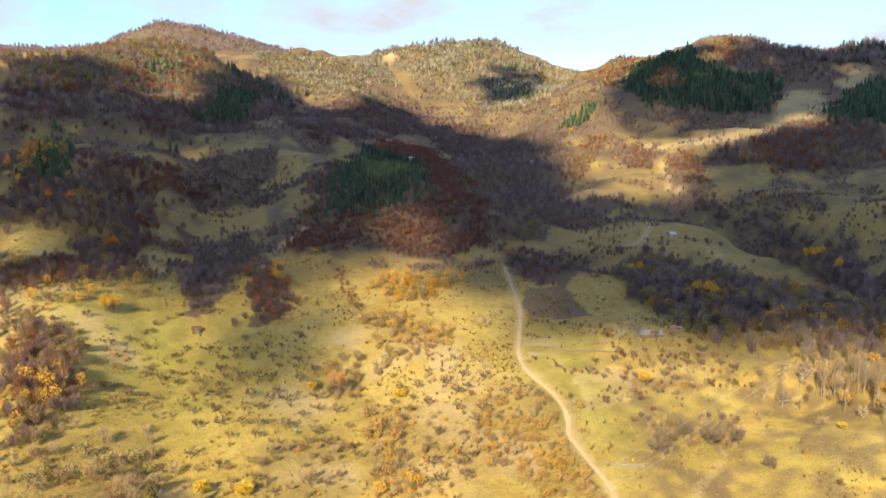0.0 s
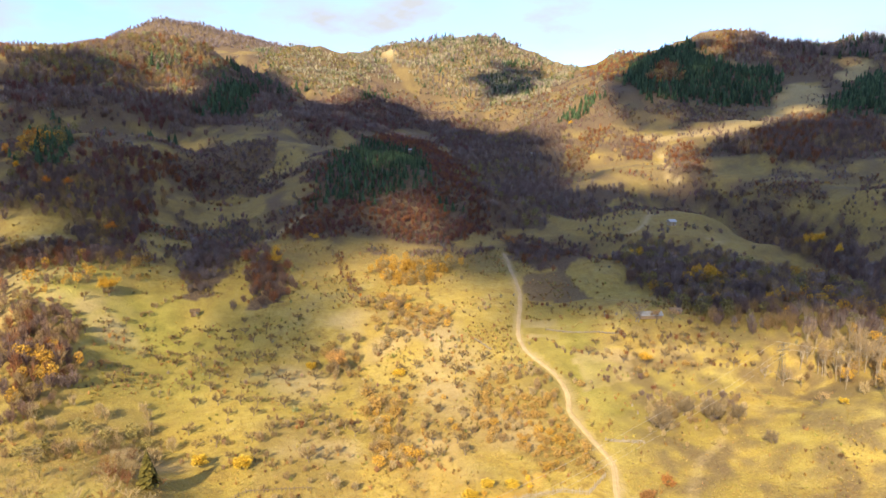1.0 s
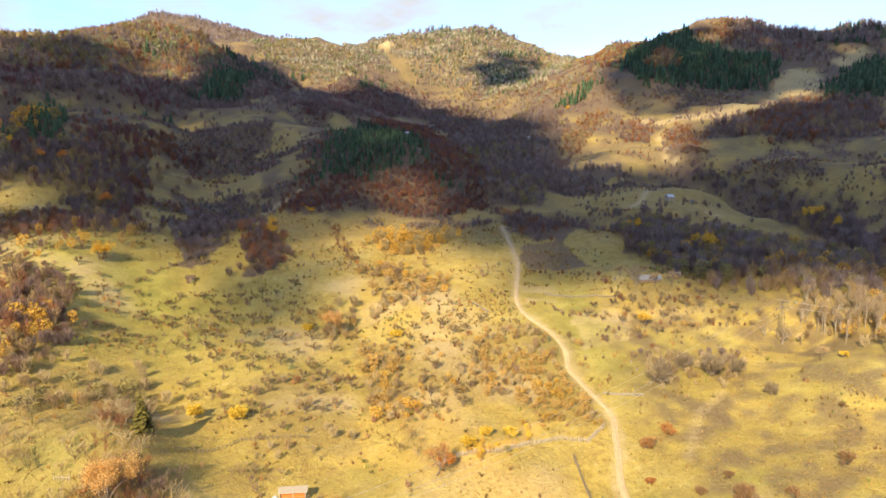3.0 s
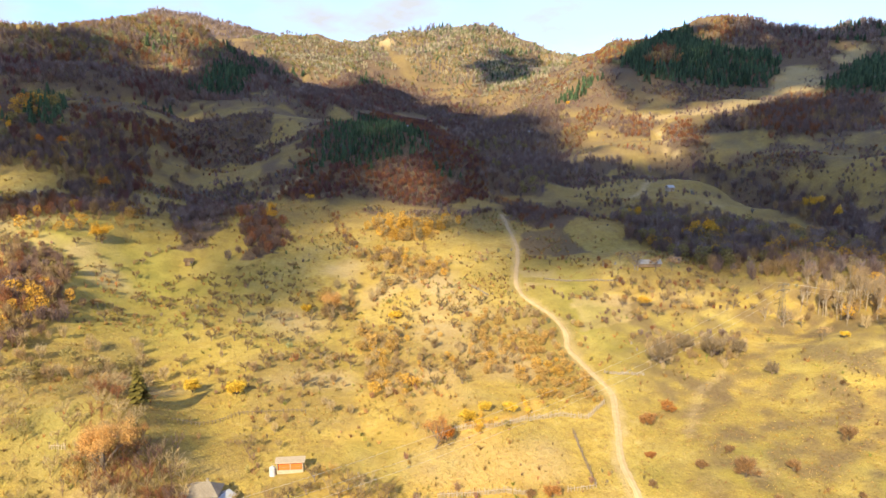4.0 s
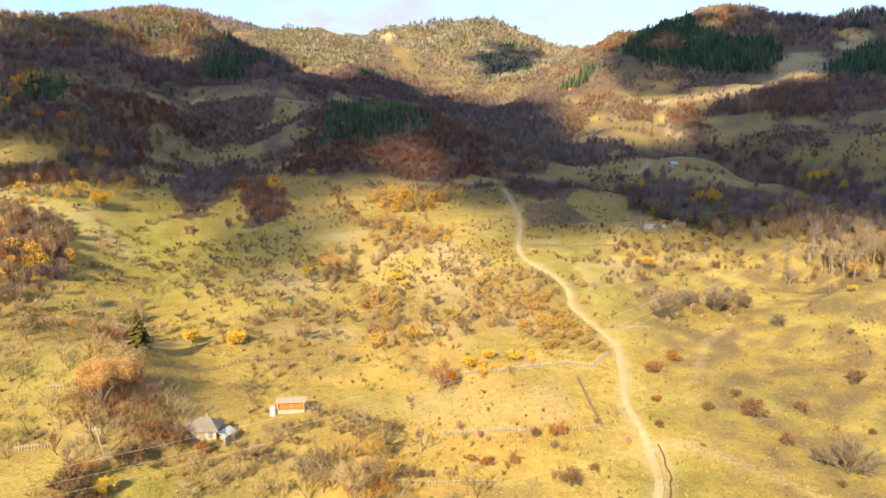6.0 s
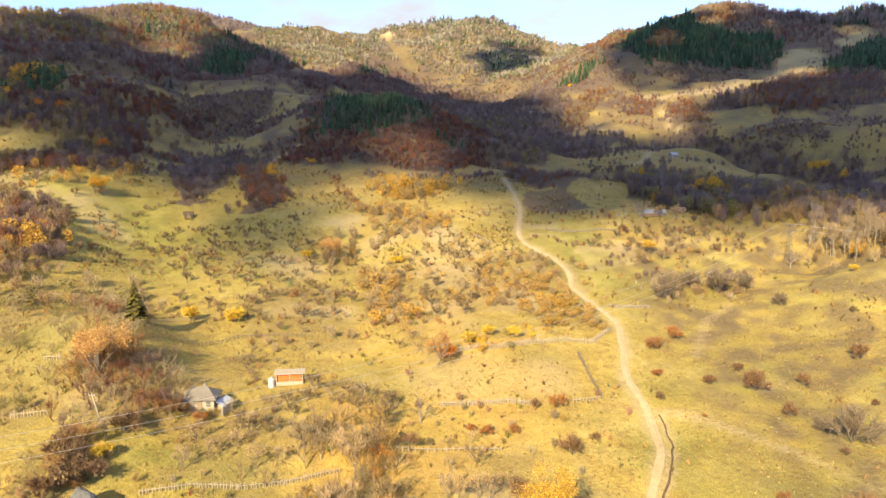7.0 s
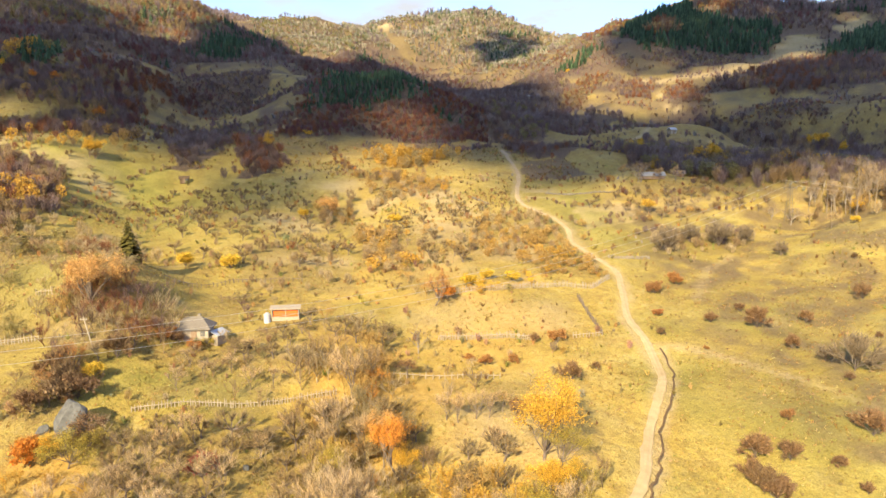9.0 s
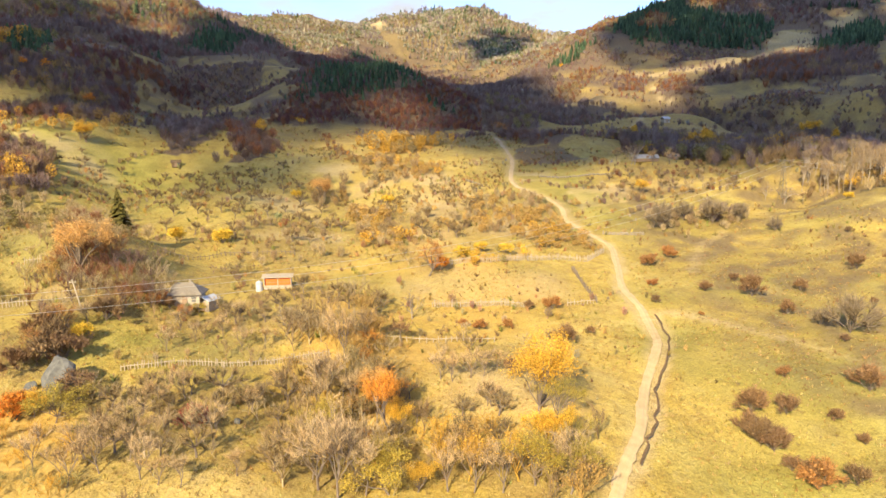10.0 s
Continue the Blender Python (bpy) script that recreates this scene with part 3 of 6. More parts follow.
area("pine_woodland", "dark green pine patch among leafless trees", [(-209, 598), (-206, 631), (-205, 697), (-189, 701), (-168, 622), (-171, 581), (-190, 581)], 4.2, 8, "pine")
area("pine_woodland", "small pine patch near a hilltop", [(-278, 663), (-281, 696), (-268, 705), (-255, 686), (-264, 666)], 5, 8, "pine moss pine")
area("pine_woodland", "conifers along a dark ridge", [(-230, 765), (-255, 915), (-207, 867), (-167, 837), (-152, 682), (-191, 706), (-212, 715)], 5.5, 8, "pine bare pine")
area("leafless_woodland", "dark leafless scrubby woodland in a side valley", [(-127, 568), (-143, 815), (-97, 871), (-64, 905), (-28, 921), (15, 835), (42, 766), (13, 588), (-11, 766), (-48, 760), (-64, 571), (-82, 541), (-101, 526)], 4.2, 4.2, "bare grey bare brown wine")
area("pine_woodland", "small conifer clump on a spur", [(-101, 839), (-93, 901), (-66, 934), (-67, 899), (-93, 836)], 5, 7, "pine bare")
area("pine_woodland", "green pines with olive crowns on a knoll", [(-261, 459), (-251, 463), (-183, 344), (-176, 326), (-183, 315), (-192, 308), (-200, 317), (-193, 325)], 3.8, 6.5, "pine pine olive")
area("autumn_thicket", "golden and orange trees on a knoll crest", [(-205, 327), (-206, 346), (-260, 460), (-193, 343), (-195, 328), (-201, 319)], 3, 5.2, "gold amber orange gold")
area("pine_woodland", "short row of pines behind a grassy knoll", [(-201, 407), (-162, 424), (-160, 431), (-199, 417)], 4.2, 8, "pine")
area("russet_woodland", "brown and russet woodland below a grassy knoll", [(-193, 306), (-175, 324), (-180, 368), (-169, 367), (-157, 396), (-141, 402), (-130, 396), (-138, 370), (-141, 336), (-125, 299), (-115, 261), (-112, 235), (-123, 241), (-137, 258), (-152, 279), (-165, 281), (-176, 278)], 2.9, 4.6, "brown bare rust wine bare umber bare amber")
area("thicket", "dark bushes below a pasture", [(-162, 254), (-143, 262), (-126, 240), (-135, 229), (-145, 227)], 2.8, 3.2, "umber brown bare rust bare")
area("leafless_woodland", "low dark brown brushwood in a hollow", [(-166, 482), (-138, 451), (-125, 471), (-95, 441), (-104, 431), (-118, 408), (-129, 401), (-138, 408)], 3, 2.6, "bare brown grey umber bare")
area("thicket", "grey-brown bushes in a meadow dip", [(-128, 336), (-130, 373), (-116, 342), (-117, 318), (-123, 314)], 3, 3, "bare brown umber")
area("thicket", "dark grey-brown thicket in a hollow", [(-105, 288), (-96, 302), (-85, 259), (-87, 242), (-93, 244)], 2.7, 3.8, "bare grey brown")
area("thicket", "russet thicket of slender trees", [(-78, 257), (-73, 282), (-61, 263), (-57, 240), (-69, 240)], 2.5, 4.2, "brown rust bare rust")
area("pine_woodland", "young green pine plantation on a round knoll", [(-64, 355), (-60, 391), (-66, 521), (-56, 541), (-34, 534), (-14, 523), (-7, 364), (-17, 353), (-33, 346), (-49, 337), (-59, 332)], 2.7, 4.6, "pine")
area("pine_woodland", "few young pines on a russet slope", [(4, 359), (14, 375), (14, 361), (3, 340)], 3.4, 4.4, "pine")
area("russet_woodland", "dark russet leafless woodland round a pine knoll", [(-71, 317), (-66, 338), (-64, 366), (-60, 398), (-59, 538), (-41, 643), (-9, 603), (21, 509), (22, 378), (28, 364), (6, 321), (-10, 318), (-31, 319), (-55, 309), (-65, 308)], 2.3, 2.9, "rust wine rust wine brown")
area("poplar_grove", "golden grove of young poplars", [(-28, 277), (-21, 286), (-9, 288), (2, 290), (3, 274), (-8, 269), (-20, 270)], 2, 4.6, "gold amber gold straw")
area("scrub", "grey brush over a shaded meadow slope", [(-105, 330), (-89, 331), (-76, 313), (-78, 266), (-87, 276)], 3.2, 1.8, "bare olive umber")
area("thicket", "dark brown bushes and small trees on a slope", [(-131, 203), (-126, 211), (-115, 201), (-109, 202), (-104, 187), (-98, 171), (-97, 160), (-100, 153)], 2.5, 3.8, "umber brown bare rust umber brown")
area("thicket", "wide grey hedge of leafless shrubs", [(58, 189), (66, 183), (76, 186), (84, 186), (82, 177), (70, 173), (62, 177), (54, 171)], 2, 2.4, "twig umber twig bare")
area("thicket", "dark bushes along an old field edge", [(43, 198), (55, 198), (55, 193), (43, 192)], 1.8, 1.6, "umber brown twig")
SCAR = [(-102, 1164), (-88, 1199), (-65, 1036), (-33, 966), (-45, 958), (-70, 994)]
SUNNY = [(96, 518), (124, 581), (154, 589), (183, 574), (213, 569), (195, 518), (170, 456), (139, 455), (90, 438)]
FIELDS = [[(323, 675), (353, 707), (375, 704), (354, 639), (331, 620), (315, 627), (288, 613)], [(404, 719), (439, 759), (465, 751), (449, 745), (412, 705), (398, 706)], [(152, 582), (189, 580), (228, 585), (284, 615), (313, 622), (273, 580), (227, 569), (184, 563)]]
DOME = [(211, 703), (233, 761), (242, 763), (245, 742), (232, 698), (219, 679), (209, 679)]
CLEARINGS = [[(-175, 375), (-174, 394), (-165, 402), (-155, 410), (-147, 408), (-157, 398), (-164, 384)], [(-178, 509), (-163, 498), (-171, 494), (-181, 495)], [(-147, 481), (-132, 485), (-118, 475), (-126, 462)], [(-109, 452), (-104, 497), (-86, 455), (-84, 399), (-101, 402), (-111, 403), (-105, 434)], [(-140, 335), (-135, 369), (-120, 389), (-98, 380), (-88, 337), (-112, 319), (-130, 334)], [(-166, 264), (-162, 277), (-151, 276), (-145, 267), (-161, 256)]]
CLEARINGS += [[(62, 366), (82, 394), (121, 397), (137, 360), (150, 328), (172, 309), (168, 268), (155, 301), (134, 310), (127, 332), (97, 335), (75, 349)], [(56, 289), (68, 290), (81, 281), (73, 273), (57, 273)], [(186, 450), (217, 483), (229, 482), (206, 448)], [(221, 373), (276, 429), (219, 337), (211, 364)], [(-70, 306), (-55, 306), (-35, 306), (-33, 252), (-44, 244), (-60, 263)], [(323, 675), (353, 707), (375, 704), (354, 639), (331, 620), (315, 627), (288, 613)], [(404, 719), (439, 759), (465, 751), (449, 745), (412, 705), (398, 706)]]
HEATH = [(34, 282), (52, 282), (56, 254), (32, 256)]
BRUSH_EDGE = [(-660.3, 235.8), (-154.8, 252.9), (-89.6, 255.6), (-60.6, 313.1), (-18.7, 292.7), (28.7, 315.2), (54.7, 287), (83.3, 270.8), (102.8, 231.2), (257.8, 198.3), (610.7, 176.4), (900, 1000), (-700, 1000)]
ORCHARDS = [
    ([(-90.1, 228.2), (-43.9, 233), (-23, 182), (-19, 150), (-58, 146), (-75, 176)], 6.4), ([(-130.4, 213.4), (-112.7, 229.4), (-88.4, 231.3), (-77.4, 203.4), (-87, 180), (-102, 177)], 7.0), ([(-23.1, 201.6), (17.8, 214.8), (12.9, 200.9), (10, 169), (10, 149), (-4, 150), (-10, 180), (-21, 185)], 6.6), ([(42.5, 219.6), (95.2, 220.7), (100.3, 199.7), (87, 196.7), (66, 194), (40.7, 210.6)], 6.0),
    ([(-42, 66), (-12, 68), (11, 72), (9, 84), (-10, 92), (-24, 87), (-38, 84)], 4.2), ([(-34, 99), (-14, 98), (-6, 112), (-15, 120), (-33, 113)], 4.3),
]
ROAD = [(28, 308), (29, 285.7), (30.4, 270.2), (29.7, 256.8), (27.3, 239.3), (25.8, 226.7), (26.8, 215.3), (31, 205.4), (34.7, 196), (35.4, 187.3),
        (34.9, 178.7), (37, 169.8), (40, 161), (41, 156), (39.8, 147.3), (37.9, 137.4), (36.5, 127.6), (36.8, 118.8), (36.4, 113), (35.4, 105.7), (33.6, 100.2),
        (29.8, 92.6), (27.0, 84.9), (25.3, 79.8), (22.0, 73.5), (18.9, 67.0), (15.0, 55.0), (8.0, 30.0)]
TRACKS = [[(38.7, 116.6), (44.7, 114), (50.9, 108.4), (56.8, 102.1), (61.7, 95.7), (64, 93.1)], [(53.2, 138.8), (58, 149.1), (63.9, 158.9), (71.3, 166.5)], [(173, 548), (165, 515), (153, 467), (159, 458)], [(-159, 263), (-155, 267), (-148, 269)], [(95, 345), (106, 359), (115, 377), (117, 392)], [(-79, 304), (-73, 319), (-66, 331)], [(130, 333), (136, 329), (138, 318)]]
DITCH = [(38.3, 115.3), (37.5, 105.8), (34.4, 97.6), (30.1, 89.6), (29.3, 85.4), (27.1, 80.0), (24.3, 75.0), (22.4, 71.0)]

# ---- the land ----
def steps(*runs):
    out = [runs[0][0]]
    for start, end, size in runs:
        n = max(1, round((end - start) / size))
        out += [start + (end - start) * (i + 1) / n for i in range(n)]
    return np.array(out)


gx = steps((-4600, -1700, 290), (-1700, -900, 50), (-900, -330, 11), (-330, -130, 4.5), (-130, 130, 1.5), (130, 330, 4.5), (330, 900, 11), (900, 1700, 50), (1700, 4600, 290))
gy = steps((-3000, -500, 250), (-500, 30, 20), (30, 56, 3), (56, 255, 1.25), (255, 430, 2.6), (430, 900, 6), (900, 1500, 9), (1500, 4700, 200))
GX, GY = np.meshgrid(gx, gy)
GZ = land(GX, GY)
wob_x = GX + 5 * rough(GX, GY, 13, 21) + 2 * rough(GX, GY, 4, 22)
wob_y = GY + 5 * rough(GX, GY, 13, 23) + 2 * rough(GX, GY, 4, 24)
wooded = np.zeros(GX.shape)
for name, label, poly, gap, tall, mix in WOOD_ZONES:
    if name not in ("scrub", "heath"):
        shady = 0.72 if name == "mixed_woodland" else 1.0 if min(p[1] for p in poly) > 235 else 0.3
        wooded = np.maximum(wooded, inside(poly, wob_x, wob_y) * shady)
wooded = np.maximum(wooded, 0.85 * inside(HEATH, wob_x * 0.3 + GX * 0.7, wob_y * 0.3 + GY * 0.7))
flank0 = np.clip((np.abs(GX - 6) - 14) / 26, 0, 1) * 0.7
brush = inside(BRUSH_EDGE, wob_x, wob_y) * np.clip(0.55 + 0.9 * brushy(GX, GY), 0.1, 1)
for poly in CLEARINGS:
    brush = brush * (1 - 0.72 * inside(poly, GX + 3 * rough(GX, GY, 9, 53), GY + 3 * rough(GX, GY, 9, 54)))
wooded = np.maximum(wooded, brush)
# grass past 272 m darkened in colour to deepen the valley's shade
shaded_heath = np.clip((GY - 272 - 0.1 * np.abs(GX)) / 30, 0, 1) * np.clip(0.58 + 0.5 * rough(GX, GY, 17, 57) + 0.35 * rough(GX, GY, 6, 58), 0.15, 0.9)
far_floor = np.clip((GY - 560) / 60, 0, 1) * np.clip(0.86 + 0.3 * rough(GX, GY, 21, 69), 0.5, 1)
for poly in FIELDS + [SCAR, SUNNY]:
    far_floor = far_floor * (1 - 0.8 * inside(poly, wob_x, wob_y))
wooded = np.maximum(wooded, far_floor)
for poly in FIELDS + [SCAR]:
    shaded_heath = shaded_heath * (1 - 0.7 * inside(poly, wob_x, wob_y))
# stronger past x = 150, painting more shade on the hills there
wooded = np.maximum(wooded, (0.66 + 0.2 * np.clip((GX - 150) / 60, 0, 1)) * shaded_heath * (GY < 1150))
dip = np.clip((20 - GX) / 30, 0, 1) * np.clip((GY - 300) / 20, 0, 1) * np.clip((620 - GY) / 40, 0, 1)
wooded = np.maximum(wooded, dip * np.clip(0.6 + 0.5 * rough(GX, GY, 15, 66) + 0.4 * rough(GX, GY, 6, 67), 0.45, 0.95))
bare = np.clip(1.05 - away(ROAD, wob_x * 0.2 + GX * 0.8, wob_y * 0.2 + GY * 0.8) / 1.6, 0, 0.65)
for line in TRACKS:
    bare = np.maximum(bare, np.clip(1.1 - away(line, GX + 0.5 * rough(GX, GY, 5, 33), GY) / (1.2 if line[0][1] < 200 else 1.9), 0, 0.62 if line[0][0] == 38.7 else 0.3 if line[0][1] < 200 else 0.75))
bare = np.maximum(bare, 0.75 * np.clip(rough(GX, GY, 21, 31) * 1.5 + 0.4 * rough(GX, GY, 7, 32) - 0.45 - 0.6 * flank0, 0, 1) * np.clip((290 - GY) / 30, 0, 1))
flank = np.clip((np.abs(GX - 6) - 14) / 26, 0, 1)
lush = np.clip((rough(GX, GY, 32, 41) + 0.5 * rough(GX, GY, 12, 42)) * 0.9 + 0.45, 0, 1) * (0.12 + 0.88 * flank) * np.clip((285 - GY) / 60, 0.0, 1) * np.clip((GY - 130) / 60, 0.2, 1)
GZ = GZ - 0.25 * np.clip(1.3 - away(ROAD, GX, GY) / 2.4, 0, 1) - 0.75 * np.clip(1.15 - away(DITCH, GX, GY) / 0.9, 0, 1)
bare = np.maximum(bare, np.clip(1.1 - away(DITCH, GX, GY) / 0.9, 0, 0.9))
lush = np.maximum(lush, 0.12 * np.clip((GY - 255) / 30, 0, 1) * np.clip(0.8 + 0.5 * rough(GX, GY, 23, 59), 0.2, 1))
for cx, cy, rx, ry in ((-35, 94, 20, 8), (38, 100, 9, 14), (60, 128, 22, 14), (-78, 205, 40, 40), (56, 86, 24, 17), (82, 108, 24, 18), (-66, 196, 30, 30), (-9.7, 129, 7, 12), (46, 76, 22, 14), (40, 97, 10, 12), (-74, 122, 14, 14)):
    lush = np.maximum(lush, 0.9 * np.clip(1.5 - 1.2 * np.hypot((wob_x - cx) / rx, (wob_y - cy) / ry), 0, 1) * np.clip(0.75 + 0.5 * rough(GX, GY, 7, 44), 0.2, 1))
    bare = bare * (1 - 0.6 * np.clip(1.5 - 1.2 * np.hypot((wob_x - cx) / rx, (wob_y - cy) / ry), 0, 1) * (away(ROAD, GX, GY) > 2.5) * (away(DITCH, GX, GY) > 1.2))
lush = lush * (1 - 0.8 * inside(SUNNY, wob_x, wob_y)) * (1 - 0.55 * np.clip((GY - 600) / 120, 0, 1) * (GY < 760))
wooded = np.maximum(wooded, 0.8 * inside(SUNNY, wob_x, wob_y) * np.clip(0.75 + rough(GX, GY, 12, 65), 0.3, 1))
open_ = np.zeros(GX.shape)
for poly in CLEARINGS:
    open_ = np.maximum(open_, inside(poly, GX + 3 * rough(GX, GY, 9, 53), GY + 3 * rough(GX, GY, 9, 54)) * 1.0)
wooded = wooded * (1 - 0.55 * open_ * np.clip(0.8 + 0.6 * rough(GX, GY, 8, 55), 0.2, 1))
lush = lush * (1 - 0.5 * open_) * (1 - 0.45 * np.clip(1.6 - 1.2 * np.hypot((GX + 34) / 34, (GY - 200) / 62), 0, 1))
# floor darkened past 262 m as shade, except on the sunlit hillock
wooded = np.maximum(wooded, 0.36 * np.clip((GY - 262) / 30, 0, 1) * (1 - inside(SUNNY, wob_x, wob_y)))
ochre = np.clip((GX - 42) / 14, 0, 1) * np.clip((235 - GY) / 25, 0, 1) * np.clip(0.40 + 0.3 * rough(GX, GY, 13, 47) + 0.7 * rough(GX, GY, 3.2, 48), 0, 0.75)
wooded = np.maximum(wooded, ochre * (GY > 60))
rows_n, cols_n = GX.shape
verts = np.stack([GX.ravel(), GY.ravel(), GZ.ravel()], 1)
ids = np.arange(rows_n * cols_n).reshape(rows_n, cols_n)
quads = np.stack([ids[:-1, :-1], ids[:-1, 1:], ids[1:, 1:], ids[1:, :-1]], -1).reshape(-1, 4)
PLOTS = [[(41, 214.5), (60.1, 212.8), (56, 194.7), (39.5, 189)], [(27.7, 239.3), (40.1, 237.1), (39.3, 230.9), (26.9, 231.7)], [(26.5, 227), (38.5, 225.7), (38.1, 223.2), (26.7, 224.2)]]
for poly in PLOTS:
    bare = np.maximum(bare, np.clip(0.42 + 0.3 * rough(GX, GY, 5, 46), 0, 0.6) * inside(poly, wob_x * 0.3 + GX * 0.7, wob_y * 0.3 + GY * 0.7) * (away(ROAD, GX, GY) > 2))
for cx, cy, rx, ry in ((-28, 159, 11, 7), (0, 161, 10, 9), (-104, 212, 12, 9), (-117, 217, 9, 8), (6, 205, 8, 9), (10, 86, 9, 7), (-40, 192, 12, 12), (-18, 218, 9, 10), (-34, 232, 9, 10)):
    bare = np.maximum(bare, 0.62 * np.clip(1.5 - 1.3 * np.hypot((wob_x - cx) / rx, (wob_y - cy) / ry), 0, 1))
for poly in FIELDS:
    bare = np.maximum(bare, 0.5 * inside(poly, GX, GY))
bare = np.maximum(bare, 0.9 * np.clip(1.3 - np.hypot(GX + 87, (GY - 1165) * 0.7) / 15, 0, 1))
gild_and_glow = np.zeros(GX.shape)
for name, label, poly, gap, tall, mix in WOOD_ZONES:
    if name in ("autumn_thicket", "tall_thicket", "poplar_grove"):
        gild_and_glow = np.maximum(gild_and_glow, inside(poly, wob_x * 0.5 + GX * 0.5, wob_y * 0.5 + GY * 0.5) * np.clip(0.75 + 0.4 * rough(GX, GY, 6, 43), 0, 1))
# gold ellipse mid-slope that paints a glow of light into the ground
gild_and_glow = np.maximum(gild_and_glow, 0.6 * np.clip(1.4 - np.hypot((GX - 0) / 22, (GY - 112) / 46), 0, 1) * np.clip(0.5 + 0.8 * rough(GX, GY, 9, 45), 0, 1))
tint = np.stack([wooded.ravel(), bare.ravel(), lush.ravel(), 1 - gild_and_glow.ravel()], 1)
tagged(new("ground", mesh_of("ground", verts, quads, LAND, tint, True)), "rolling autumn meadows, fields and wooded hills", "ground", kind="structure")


def ribbon(name, line, width, material_, lift, label):
    """A worn strip that lies on the land along a line, with ragged edges and two sunken ruts."""
    pts = [Vector((x, y, 0)) for x, y in line]
    fine = []
    for i in range(len(pts) - 1):
        p0, p1, p2, p3 = pts[max(0, i - 1)], pts[i], pts[i + 1], pts[min(len(pts) - 1, i + 2)]
        n = max(2, int((p2 - p1).length / 0.9))
        for k in range(n):
            t = k / n
            fine.append(0.5 * ((2 * p1) + (p2 - p0) * t + (2 * p0 - 5 * p1 + 4 * p2 - p3) * t * t + (3 * p1 - p0 - 3 * p2 + p3) * t ** 3))
    across = (-0.5, -0.40, -0.27, -0.14, 0.0, 0.14, 0.27, 0.40, 0.5)
    sunk = (-0.10, 0.02, -0.07, 0.0, 0.05, 0.0, -0.07, 0.02, -0.10)
    vs, fs = [], []
    for i, p in enumerate(fine):
        q = fine[min(i + 1, len(fine) - 1)] - fine[max(i - 1, 0)]
        side = Vector((q.y, -q.x, 0)).normalized()
        for a, s in zip(across, sunk):
            w = width * (1 + 0.16 * math.sin(i * 0.37) * (1 if a > 0 else -0.7) + (random.random() - 0.5) * (0.42 if abs(a) == 0.5 else 0.10 if abs(a) == 0.40 else 0.02))
            v = p + side * a * w
            vs.append((v.x, v.y, s))
    xs, ys = np.array([v[0] for v in vs]), np.array([v[1] for v in vs])
    zs = land(xs, ys) - 0.25 * np.clip(1.3 - away(ROAD, xs, ys) / 2.4, 0, 1) * (name == "dirt_road") + np.array([v[2] for v in vs]) + lift
    n = len(across)
    for i in range(len(fine) - 1):
        for k in range(n - 1):
            fs.append((i * n + k, i * n + k + 1, (i + 1) * n + k + 1, (i + 1) * n + k))
    return tagged(new(name, mesh_of(name, np.stack([xs, ys, zs], 1), fs, material_, None, True)), label, "road", kind="structure")


ribbon("dirt_road", ROAD, 1.4, DIRT, 0.16, "pale rutted dirt track through the meadows")

# dark strip for the eroded bank, coloured to include the ditch's shade
bank = []
for (ax, ay), (bx, by) in zip(DITCH, DITCH[1:]):
    for i in range(5):
        t = i / 5
        bank.append((ax + (bx - ax) * t + random.gauss(0, 0.16), ay + (by - ay) * t))
ribbon("eroded_bank_shade", bank, 0.28, DARK_EARTH, 0.16, "dark strip of eroded earth bank and painted ditch shade along the track")

